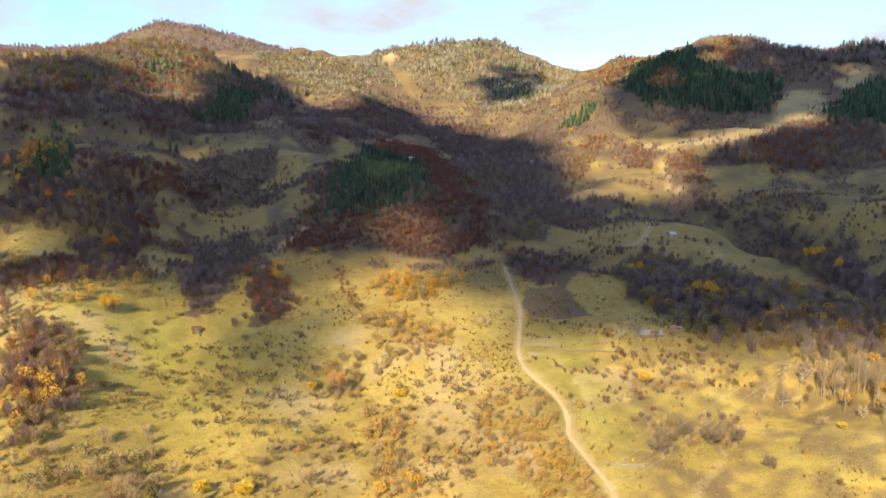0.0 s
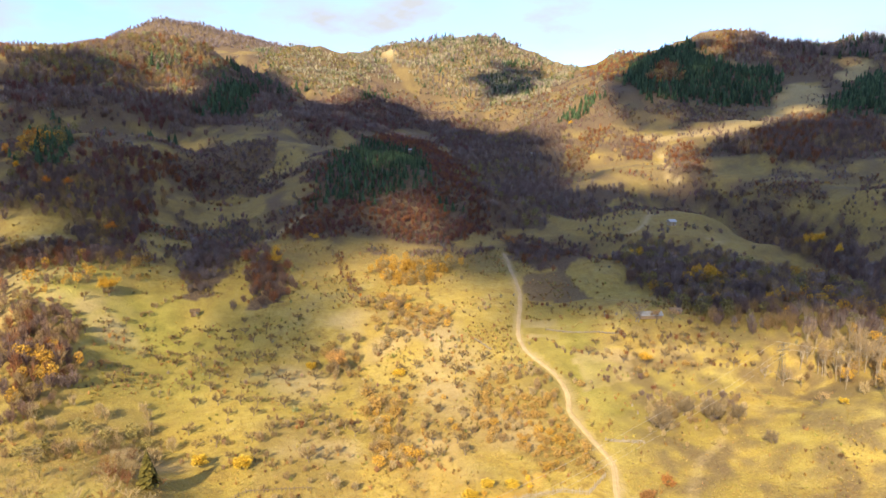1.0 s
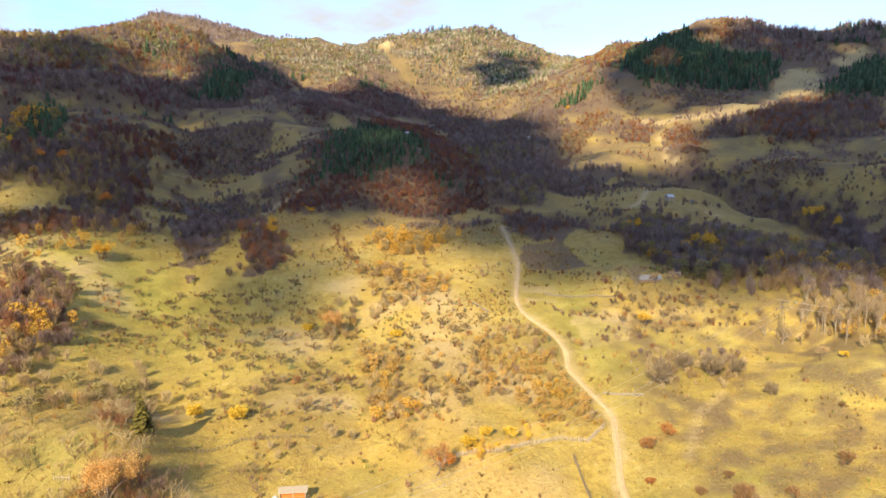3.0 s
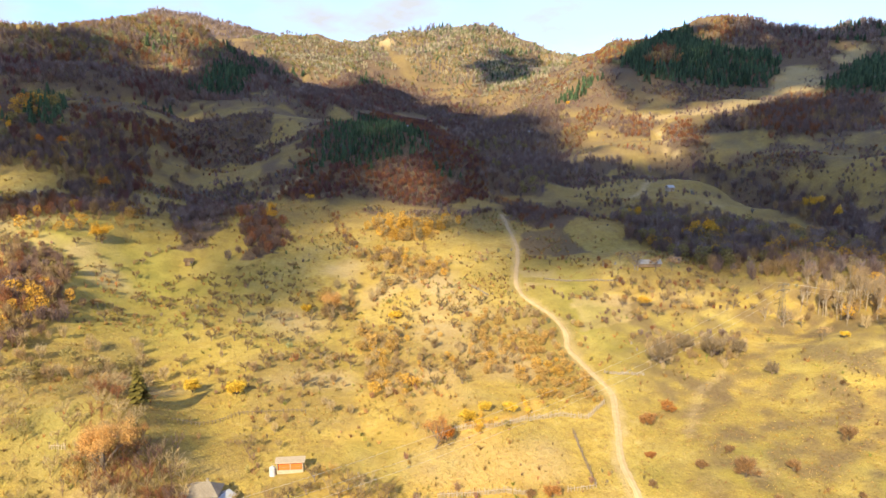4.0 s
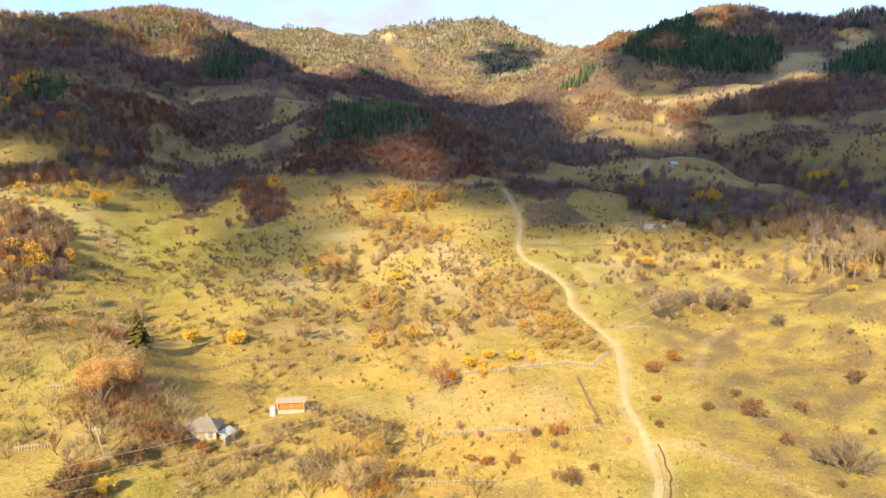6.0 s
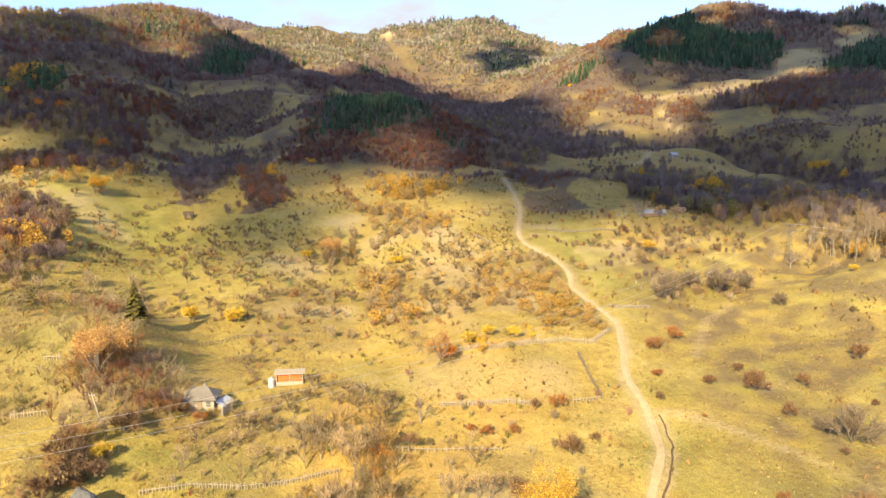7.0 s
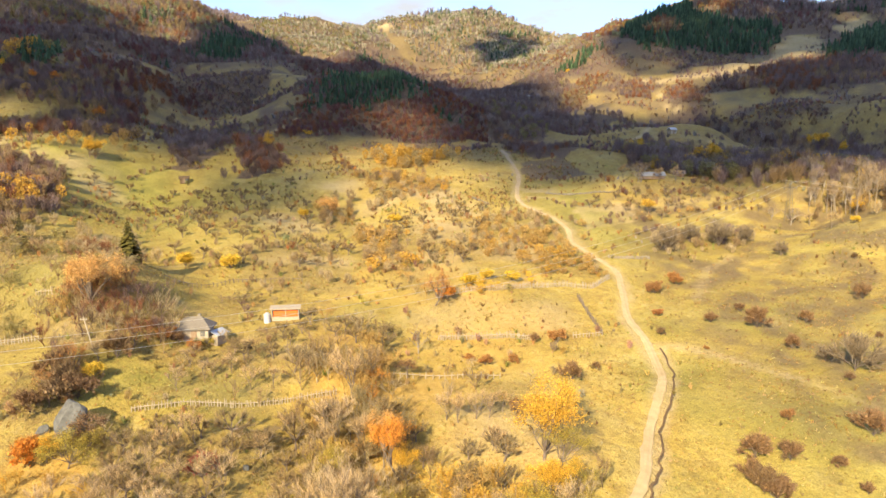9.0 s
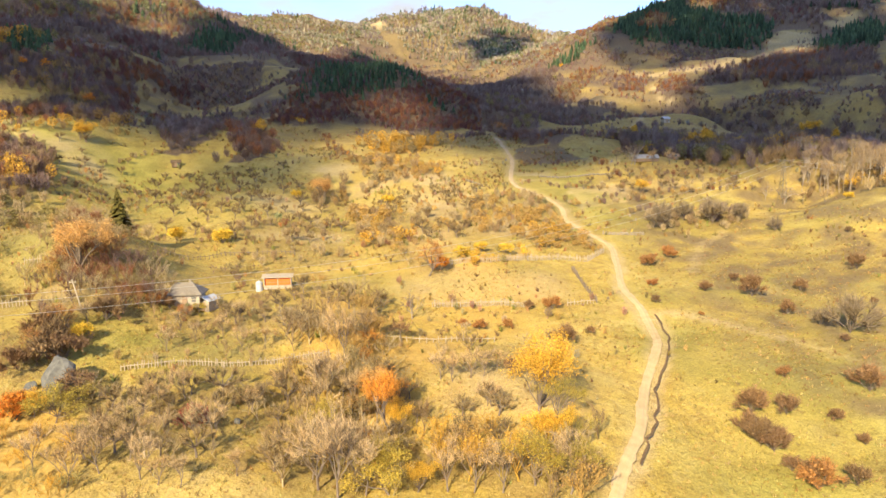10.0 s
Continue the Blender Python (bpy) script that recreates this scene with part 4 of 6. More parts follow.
# ---- plants ----
def grow(seed, height, spread, limbs, levels, twigs, rise_=0.55, stem=0.3, twig_len=0.16, thick=0.018, leaves=0, leaf=0.3, forks=3, fine=0.025):
    """Trunk and crown geometry of a tree of that height: tapered limbs that fork, with twigs or leaves at the ends."""
    rnd = random.Random(seed)
    wood, wood_f, ends = [], [], []
    crown, crown_f = [], []

    def tube(a, b, r0, r1, sides=4):
        d = (b - a).normalized()
        u = d.orthogonal().normalized()
        w = d.cross(u)
        k = len(wood)
        for p, r in ((a, r0), (b, r1)):
            for i in range(sides):
                t = 2 * math.pi * i / sides
                wood.append(p + (u * math.cos(t) + w * math.sin(t)) * r)
        for i in range(sides):
            j = (i + 1) % sides
            wood_f.append((k + i, k + j, k + sides + j, k + sides + i))

    def sliver(a, b, r):
        d = (b - a).normalized()
        u = Vector((rnd.gauss(0, 1), rnd.gauss(0, 1), rnd.gauss(0, 1))).cross(d).normalized() * r
        k = len(crown)
        crown.extend((a - u, a + u, b))
        crown_f.append((k, k + 1, k + 2))

    def leaf_at(p, s):
        u = Vector((rnd.gauss(0, 1), rnd.gauss(0, 1), rnd.gauss(0, 1))).normalized()
        v = u.orthogonal().normalized()
        w = u.cross(v)
        k = len(crown)
        crown.extend((p - v * s, p + w * s * 0.7, p + v * s, p - w * s * 0.7))
        crown_f.append((k, k + 1, k + 2, k + 3))

    def branch(a, d, length, r, level):
        b = a + d * length
        mid = a + d * length * 0.55 + Vector((rnd.gauss(0, 1), rnd.gauss(0, 1), 0)) * length * 0.06
        tube(a, mid, r, r * 0.75, 4 if level > 1 else 3)
        tube(mid, b, r * 0.75, r * 0.5, 4 if level > 1 else 3)
        if level == 0:
            ends.append((b, d))
            for _ in range(twigs):
                p = a + (b - a) * rnd.uniform(0.2, 1.0)
                e = (d * 0.9 + Vector((rnd.gauss(0, 0.55), rnd.gauss(0, 0.55), rnd.gauss(0.25, 0.4)))).normalized()
                sliver(p, p + e * height * twig_len * rnd.uniform(0.5, 1.2), fine)
            return
        for _ in range(forks):
            e = (d * 0.95 + Vector((rnd.gauss(0, spread), rnd.gauss(0, spread), rnd.gauss(0.12, 0.25)))).normalized()
            branch(a + d * length * rnd.uniform(0.55, 1.0), e, length * rnd.uniform(0.55, 0.8), r * 0.55, level - 1)

    top = Vector((rnd.gauss(0, 0.04), rnd.gauss(0, 0.04), stem)) * height
    base = Vector((0, 0, -0.12))
    r0 = height * thick
    tube(base, top * 0.5, r0 * 1.25, r0, 6)
    tube(top * 0.5, top, r0, r0 * 0.85, 6)
    for i in range(limbs):
        t = 2 * math.pi * (i + rnd.random() * 0.7) / limbs
        tilt = rise_ + rnd.uniform(-0.2, 0.25)
        d = Vector((math.cos(t) * (1 - tilt), math.sin(t) * (1 - tilt), tilt)).normalized()
        branch(top * rnd.uniform(0.65, 1.0), d, height * (1 - stem) * rnd.uniform(0.34, 0.5), r0 * 0.6, levels)
    for _ in range(leaves):
        p, d = rnd.choice(ends)
        q = p + Vector((rnd.gauss(0, 1), rnd.gauss(0, 1), rnd.gauss(0, 1))) * height * 0.055
        leaf_at(q, leaf * rnd.uniform(0.6, 1.2))
    return (wood, wood_f), (crown, crown_f)


TREE_KINDS = {}


def tree_kind(kind, name, label, category, bark, leaf_material, variants, **shape):
    """Three or so forms of a tree, as mesh sets of unit size 1 m per metre of the given height."""
    sets = []
    for s in range(variants):
        trunk, crown = grow(hash_of(kind) + s * 17, **shape)
        k = shape["height"] / max(v.z for v in trunk[0] + crown[0])
        trunk, crown = ([v * k for v in trunk[0]], trunk[1]), ([v * k for v in crown[0]], crown[1])
        sets.append((mesh_of("trunk", *trunk, bark), mesh_of("crown", *crown, leaf_material)))
    TREE_KINDS[kind] = (name, label, category, sets, shape["height"])


def hash_of(text):
    return sum(ord(c) * (i + 7) for i, c in enumerate(text))


COUNT = [0]


def plant(x, y, height, kind, group=""):
    """A tree or shrub of that kind with its parts, standing on the land."""
    name, label, category, sets, own = TREE_KINDS[kind]
    COUNT[0] += 1
    rnd = random.Random(COUNT[0] * 31)
    trunk, crown = sets[rnd.randrange(len(sets))]
    s, wide = height / own, (1.2 if height < 4.4 else 1.05) if category == "shrub" else 1.0
    root = new(name)
    root.matrix_world = Matrix.LocRotScale((x, y, ground(x, y)), Euler((rnd.gauss(0, 0.05), rnd.gauss(0, 0.05), rnd.uniform(0, 6.28))), (s * wide * rnd.uniform(0.9, 1.15), s * wide * rnd.uniform(0.9, 1.15), s * (1.28 if wide > 1 else 1.0)))
    root.empty_display_size = 0.3
    tagged(root, label, category, group)
    part("trunk", trunk, None, root)
    part("crown", crown, None, root)
    return root


tree_kind("bare", "bare_tree", "leafless grey-brown tree with fine upright twigs", "tree", BARK, TWIGS, 4, height=8.0, spread=0.36, limbs=6, levels=2, twigs=16, rise_=0.68, stem=0.2, thick=0.014)
tree_kind("bare_big", "bare_tree", "tall leafless grey-brown tree with spreading limbs", "tree", BARK, TWIGS, 1, height=14.0, spread=0.36, limbs=7, levels=3, twigs=7, rise_=0.7, stem=0.22, thick=0.013)
tree_kind("bare_white", "bare_tree", "leafless tree with pale bark and thin branches", "tree", PALE_BARK, PALE_TWIGS, 2, height=6.0, spread=0.4, limbs=6, levels=2, twigs=6, rise_=0.66, stem=0.22, thick=0.02)
tree_kind("bare_rust", "bare_tree", "russet-brown tree with thin remaining leaves", "tree", BARK, RUST, 1, height=7.0, spread=0.4, limbs=7, levels=2, twigs=7, rise_=0.6, stem=0.18, leaves=1100, leaf=0.09)
tree_kind("birch", "birch_tree", "slender leafless birch with a pale trunk", "tree", PALE_BARK, PALE_TWIGS, 3, height=10.0, spread=0.22, limbs=9, levels=1, twigs=26, rise_=0.82, stem=0.42, thick=0.0075, twig_len=0.13, fine=0.013)
tree_kind("fruit", "fruit_tree", "small leafless fruit tree with crooked spreading branches", "tree", BARK, DARK_TWIGS, 6, height=3.6, spread=0.5, limbs=7, levels=1, twigs=36, rise_=0.5, stem=0.26, thick=0.026, twig_len=0.22, fine=0.019)
tree_kind("gold", "golden_tree", "tree with dense golden autumn leaves", "tree", BARK, GOLD, 2, height=8.0, spread=0.26, limbs=9, levels=2, twigs=4, rise_=0.7, stem=0.1, leaves=9500, leaf=0.08)
tree_kind("gold_far", "golden_tree", "tall golden autumn tree in the shaded valley", "tree", PALE_BARK, GOLD, 2, height=8.0, spread=0.26, limbs=7, levels=1, twigs=8, rise_=0.76, stem=0.3, leaves=850, leaf=0.24)
tree_kind("goldolive", "golden_tree", "tree with yellow-green thinning autumn leaves", "tree", BARK, OLIVE, 1, height=8.0, spread=0.34, limbs=7, levels=2, twigs=7, rise_=0.7, stem=0.18, leaves=3400, leaf=0.075)
tree_kind("orange", "orange_tree", "slender tree with orange autumn leaves", "tree", BARK, ORANGE, 2, height=8.0, spread=0.2, limbs=6, levels=2, twigs=10, rise_=0.84, stem=0.25, leaves=3600, leaf=0.07)
tree_kind("olive", "olive_tree_crown", "leafy tree with olive-green autumn foliage", "tree", BARK, OLIVE, 2, height=5.0, spread=0.42, limbs=7, levels=2, twigs=4, rise_=0.5, stem=0.15, leaves=3400, leaf=0.07)
tree_kind("peach", "peach_brown_tree", "round tree with peach-brown autumn leaves", "tree", BARK, PEACH, 2, height=9.0, spread=0.24, limbs=9, levels=2, twigs=5, rise_=0.74, stem=0.18, leaves=15000, leaf=0.085)
tree_kind("rust", "russet_tree", "brown tree with sparse russet leaves", "tree", BARK, RUST, 2, height=6.0, spread=0.42, limbs=8, levels=2, twigs=9, rise_=0.5, stem=0.1, leaves=900, leaf=0.09)
tree_kind("rustcone", "russet_tree", "small dark reddish-brown cone-shaped tree", "tree", BARK, BROWN, 1, height=4.0, spread=0.35, limbs=12, levels=1, twigs=10, rise_=0.3, stem=0.5, leaves=900, leaf=0.08)
SHRUB = dict(height=1.7, spread=0.42, limbs=15, levels=1, twigs=46, rise_=0.56, stem=0.05, thick=0.014, twig_len=0.3, fine=0.011)
tree_kind("bush_brown", "shrub", "rounded dark brown leafless shrub", "shrub", BARK, BROWN, 3, **SHRUB, leaves=260, leaf=0.07)
tree_kind("bush_rust", "shrub", "low rust-red autumn shrub", "shrub", BARK, RUST, 3, **SHRUB, leaves=420, leaf=0.08)
tree_kind("bush_dark", "shrub", "dense dark shrub with few leaves", "shrub", BARK, BROWN, 2, **SHRUB, leaves=500, leaf=0.08)
tree_kind("bush_grey", "shrub", "wide grey leafless shrub", "shrub", BARK, GREY, 3, **SHRUB)
tree_kind("bush_red", "shrub", "crimson autumn shrub among bare trees", "shrub", BARK, CRIMSON, 1, **SHRUB, leaves=500, leaf=0.08)
tree_kind("bush_orange", "shrub", "bright orange autumn shrub", "shrub", BARK, ORANGE, 1, **SHRUB, leaves=600, leaf=0.09)
tree_kind("yellowbush", "shrub", "bright yellow autumn shrub", "shrub", BARK, YELLOW, 3, **SHRUB, leaves=700, leaf=0.09)

# single trees and shrubs of the foreground slope
plant(-12.7, 94.5, 8.8, 'bare')
plant(-9.7, 99.5, 6.2, 'bare')
plant(-4.9, 101.8, 3.8, 'rustcone')
plant(-3.5, 110.2, 5.7, 'bare_white')
plant(-0.8, 129.7, 7.3, 'bare_rust')
plant(12.8, 80, 10.4, 'gold')
plant(0.9, 90.9, 5.0, 'bare')
plant(2.5, 90, 4.5, 'bare')
plant(5, 90.6, 4.7, 'bare')
plant(6.7, 82.8, 3.6, 'bare')
plant(6.8, 90.5, 4.5, 'bare')
plant(8.8, 92.3, 3.8, 'bare')
plant(-5.1, 80.3, 9.2, 'orange')
plant(-10.1, 67.7, 13.0, 'bare_big')
plant(-7.3, 68.6, 7.4, 'bare')
plant(-4.8, 68.7, 5.4, 'olive')
plant(1.4, 68.9, 6.3, 'bare')
plant(4.2, 68.4, 6.4, 'bare')
plant(7.2, 67.9, 6.5, 'bare')
plant(10.7, 68.6, 7.2, 'goldolive')
plant(14.6, 69.2, 6.4, 'bare')
plant(16.1, 67.8, 5.2, 'bare')
plant(-43.9, 76.9, 4.8, 'olive')
plant(-37.1, 93.3, 4.2, 'bare')
plant(-37.5, 99.8, 4.0, 'bare')
plant(-34.3, 96.4, 3.4, 'bare')
plant(-30.7, 98, 3.8, 'bare')
plant(-26.8, 94.1, 4.1, 'bare')
plant(-23.9, 95.1, 3.7, 'bare')
plant(-24.1, 71.7, 6.9, 'bare')
plant(-32.3, 69.7, 4.5, 'bare')
plant(-36.2, 71.6, 4.7, 'bare')
plant(-37.2, 69.9, 5.2, 'bare')
plant(-31.5, 72.2, 3.9, 'bare')
plant(-37, 77, 2.8, 'bare')
plant(-33.4, 83.9, 3.0, 'bare')
plant(-20.6, 68.1, 3.5, 'bare')
plant(-27.9, 65.8, 3.6, 'bare')
plant(-22.5, 101.2, 3.4, 'bare_white')
plant(-55.6, 109.8, 10.6, 'peach')
plant(-54.9, 112.9, 5.2, 'rust')
plant(-58.8, 111.4, 6.3, 'rust')
plant(62.8, 204, 5.3, 'gold')
plant(112.7, 184.1, 5.0, 'gold')
plant(-113.6, 225.8, 7.3, 'gold')
plant(-68.2, 279, 5.6, 'gold')
plant(99.8, 193.4, 7.2, 'bare_white')
plant(95.4, 195.8, 5.5, 'bare_white')
plant(103.8, 191.3, 4.5, 'bare')
plant(100.2, 173.8, 5.0, 'bare')
plant(65.4, 226.1, 7.0, 'bare_white')
plant(-31.7, 200.9, 8.4, 'peach')
plant(-30, 247.6, 3.0, 'orange')
plant(10.8, 92.1, 2.0, 'bush_dark')
plant(7.5, 107.7, 1.8, 'bush_rust')
plant(12.2, 109.1, 1.5, 'bush_rust')
plant(20.7, 102.7, 3.1, 'bush_brown')
plant(20.8, 117.4, 2.4, 'bush_rust')
plant(16.6, 117.1, 1.6, 'bush_brown')
plant(25.3, 107.6, 1.3, 'bush_brown')
plant(4.8, 108.7, 1.4, 'bush_rust')
plant(-49.2, 93.3, 2.4, 'yellowbush')
plant(-48.9, 89, 3.4, 'bush_dark')
plant(-51, 88.1, 3.4, 'bush_dark')
plant(-27.3, 75.3, 2.8, 'bush_red')
plant(-55.2, 147.5, 3.1, 'yellowbush')
plant(-45.5, 147.6, 3.1, 'yellowbush')
plant(-53.1, 115.3, 6.0, 'bare_rust')
plant(6.1, 137.9, 2.5, 'yellowbush')
plant(9.9, 142, 2.1, 'yellowbush')
plant(15.3, 143, 2.1, 'yellowbush')
plant(1.5, 132.1, 2.8, 'bush_orange')
plant(-13, 198.3, 2.3, 'yellowbush')
plant(58.9, 123.9, 4.3, 'bush_brown')
plant(59.1, 131.8, 1.7, 'bush_brown')
plant(51.3, 126.5, 2.0, 'bush_brown')
plant(60.5, 114.1, 2.8, 'bush_brown')
plant(65.9, 104.8, 6.2, 'bush_grey')
plant(63.3, 108.9, 2.7, 'bush_grey')
plant(68.8, 125.5, 2.4, 'bush_brown')
plant(84.3, 133.4, 3.1, 'bush_brown')
plant(63.3, 101.9, 1.4, 'bush_brown')
plant(47.8, 89.9, 1.7, 'bush_rust')
plant(40.6, 83.6, 3.5, 'bush_brown')
plant(44.7, 82.7, 2.6, 'bush_brown')
plant(39.4, 78.5, 3.3, 'bush_brown')
plant(57.8, 86.7, 3.5, 'bush_brown')
plant(50, 81.5, 1.4, 'bush_brown')
plant(42.4, 70.7, 3.4, 'bush_rust')
plant(40, 120.5, 1.7, 'bush_brown')
plant(45.7, 143.1, 2.7, 'bush_rust')
plant(51.7, 148.4, 2.6, 'bush_rust')
plant(76.4, 115.8, 1.4, 'bush_brown')
plant(40.7, 73.6, 1.8, 'bush_brown')
plant(51.2, 77, 1.4, 'bush_brown')
plant(42.6, 130.6, 1.4, 'bush_rust')
plant(93.5, 152.4, 1.5, 'bush_brown')
plant(104.5, 171.1, 1.7, 'yellowbush')
plant(65.4, 177.5, 5.3, 'bush_grey')
plant(71.6, 174.2, 6.6, 'bush_grey')
plant(78, 174, 4.7, 'bush_grey')
plant(57.2, 170.3, 7.4, 'bush_grey')
plant(81.8, 162.2, 3.6, 'bush_grey')
plant(-39.7, 200.6, 2.7, 'yellowbush')


def conifer_tree(x, y, height):
    """A conifer with tiers of drooping boughs."""
    root = thing("conifer", "dark yellowing conifer with layered drooping boughs", "tree", x, y, ground(x, y))
    part("trunk", stick(bmesh.new(), (0, 0, -0.2), (0, 0, height * 0.95), height * 0.022, 0.03), BARK, root)
    rnd = random.Random(5)
    vs, fs = [], []
    for i in range(220):
        f = (i / 220) ** 0.8
        z, reach = height * (0.1 + 0.88 * f), height * 0.27 * (1 - f) + 0.12
        t = i * 2.4 + rnd.random()
        d = Vector((math.cos(t), math.sin(t), 0))
        s = Vector((-d.y, d.x, 0)) * reach * 0.3
        for k in range(3):
            q = Vector((0, 0, z + rnd.gauss(0, 0.1))) + d * reach * (0.25 * k)
            n = len(vs)
            vs.extend((q, q + d * reach * 0.5 + s - Vector((0, 0, reach * 0.16)), q + d * reach * rnd.uniform(0.55, 0.75) - Vector((0, 0, reach * 0.3)), q + d * reach * 0.5 - s - Vector((0, 0, reach * 0.16))))
            fs.append((n, n + 1, n + 2, n + 3))
    part("crown", mesh_of("crown", vs, fs, DARK_GREEN), None, root)


conifer_tree(-59.4, 130.5, 8.2)

# birches at the wood's edge
rnd = random.Random(41)
for _ in range(74):
    t, s = rnd.random() ** 0.8, rnd.gauss(0, 3.4)
    plant(108 + 22 * t + s, 196 - 34 * t + 14 * abs(rnd.gauss(0, 0.6)) + s, rnd.uniform(5.5, 11), "birch", "birches")

# orchards: fruit trees in loose rows
rnd = random.Random(11)
for poly, gap in ORCHARDS:
    xs, ys = [p[0] for p in poly], [p[1] for p in poly]
    y = min(ys)
    while y < max(ys):
        x = min(xs) + rnd.random() * gap
        while x < max(xs):
            px, py = x + rnd.gauss(0, 0.16) * gap, y + rnd.gauss(0, 0.16) * gap
            if bool(inside(poly, np.array(px), np.array(py))) and rnd.random() < 0.8 and float(away(ROAD, np.array(px), np.array(py))) > 4:
                plant(px, py, rnd.uniform(2.3, 4.0) * (1.15 if gap < 5 else 1.0), "fruit", "orchard trees")
            x += gap
        y += gap

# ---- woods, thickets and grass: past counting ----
# rose and chaff are greyed to stand in for haze on far hills
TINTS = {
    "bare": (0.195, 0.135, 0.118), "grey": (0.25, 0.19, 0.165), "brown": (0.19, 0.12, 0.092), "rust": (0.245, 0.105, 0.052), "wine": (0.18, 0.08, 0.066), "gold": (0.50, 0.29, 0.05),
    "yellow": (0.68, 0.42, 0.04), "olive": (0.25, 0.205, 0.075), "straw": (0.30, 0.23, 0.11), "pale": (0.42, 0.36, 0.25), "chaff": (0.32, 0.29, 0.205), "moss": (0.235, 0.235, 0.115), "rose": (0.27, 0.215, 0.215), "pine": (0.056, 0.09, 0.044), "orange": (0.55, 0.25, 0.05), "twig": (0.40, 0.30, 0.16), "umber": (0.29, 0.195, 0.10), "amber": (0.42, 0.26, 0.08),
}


def far_broad(rnd, n, leafy):
    """A broad crown of n twigs or leaves over a trunk, one metre tall."""
    v, f = [], []

    def tri(a, b, c):
        k = len(v)
        v.extend((a, b, c))
        f.append((k, k + 1, k + 2))

    tri((-0.016, 0, -0.05), (0.016, 0, -0.05), (0.0, 0, 0.6))
    tri((0, -0.016, -0.05), (0, 0.016, -0.05), (0.0, 0, 0.6))
    size = 1.25 / math.sqrt(n)
    for _ in range(n):
        while True:
            p = np.array([rnd.uniform(-1, 1), rnd.uniform(-1, 1), rnd.uniform(-1, 1)])
            if 0.1 < np.dot(p, p) < 1:
                break
        broad = 0.34 if leafy else 0.27
        c = np.array([p[0] * broad, p[1] * broad, 0.56 + 0.4 * p[2]])
        out = np.array([p[0] * 0.5 + rnd.gauss(0, 0.28), p[1] * 0.5 + rnd.gauss(0, 0.28), 1.0 + rnd.gauss(0, 0.25)]) if not leafy else np.array([rnd.gauss(0, 1), rnd.gauss(0, 1), rnd.gauss(0, 1)])
        out = out / np.linalg.norm(out)
        s = np.cross(out, [rnd.gauss(0, 1), rnd.gauss(0, 1), rnd.gauss(0, 1)])
        s = s / np.linalg.norm(s)
        long, wide = (size * 2.2, size * (0.13 if n > 60 else 0.18)) if not leafy else (size * 0.62, size * 0.45)
        tri(c - out * long * 0.6 - s * wide, c - out * long * 0.6 + s * wide, c + out * long)
    return np.array(v), np.array(f)


def far_pine(rnd, tiers, sides):
    v, f = [], []
    for i in range(tiers):
        z0, z1 = 0.06 + 0.85 * i / tiers, min(1.0, 0.06 + 0.85 * (i + 1.7) / tiers)
        r = 0.24 * (1 - 0.8 * i / tiers)
        t0 = rnd.random() * 6
        for k in range(sides):
            a, b = t0 + 6.283 * k / sides, t0 + 6.283 * (k + 0.8) / sides
            n = len(v)
            rr = r * rnd.uniform(0.75, 1.2)
            v.extend(((math.cos(a) * rr, math.sin(a) * rr, z0 + rnd.uniform(-0.04, 0.02)), (math.cos(b) * rr, math.sin(b) * rr, z0 + rnd.uniform(-0.04, 0.02)), (0, 0, z1)))
            f.append((n, n + 1, n + 2))
    return np.array(v), np.array(f)


rnd = random.Random(23)
FORMS = {}
for level, n, tiers, sides in ((0, 300, 7, 10), (1, 170, 6, 8), (2, 80, 5, 8), (3, 44, 4, 6), (4, 26, 3, 6), (5, 11, 3, 4)):
    FORMS["bare", level] = [far_broad(rnd, n, False) for _ in range(6)]
    FORMS["leaf", level] = [far_broad(rnd, n, True) for _ in range(6)]
    FORMS["pine", level] = [far_pine(rnd, tiers, sides) for _ in range(6)]


def near_form(seed, leafy):
    """A young tree or shrub, one metre tall, with forking stems and fine twigs."""
    (wv, wf), (cv, cf) = grow(seed, height=4.0, spread=0.4, limbs=7, levels=1, twigs=17, rise_=0.66, stem=0.15, thick=0.012, twig_len=0.18, fine=0.015, forks=2, leaves=300 if leafy else 0, leaf=0.07)
    k = len(wv)
    top = max(v.z for v in wv + cv)
    tri = []
    for f in list(wf) + [tuple(i + k for i in f) for f in cf]:
        tri.append(f[:3])
        if len(f) == 4:
            tri.append((f[0], f[2], f[3]))
    return np.array([tuple(v) for v in wv + cv]) / top, np.array(tri)


for s in range(6):
    FORMS["bare", 0][s] = near_form(300 + s, False)
    FORMS["leaf", 0][s] = near_form(340 + s, True)


def gather(name, label, placed, kind_category, mat=WOODS):
    """One object of many plants; placed: rows of x, y, z, height, turn, width, form, tint."""
    vs, fs, cs, k = [], [], [], 0
    for x, y, z, h, turn, wide, (v, f), tint_ in placed:
        c, s = math.cos(turn), math.sin(turn)
        q = np.empty_like(v)
        q[:, 0], q[:, 1], q[:, 2] = x + (v[:, 0] * c - v[:, 1] * s) * h * wide, y + (v[:, 0] * s + v[:, 1] * c) * h * wide, z + v[:, 2] * h
        vs.append(q)
        fs.append(f + k)
        cs.append(np.tile((*tint_, 1.0), (len(v), 1)))
        k += len(v)
    if not vs:
        return None
    return tagged(new(name, mesh_of(name, np.concatenate(vs), np.concatenate(fs), mat, np.concatenate(cs))), label, kind_category, kind="stuff")


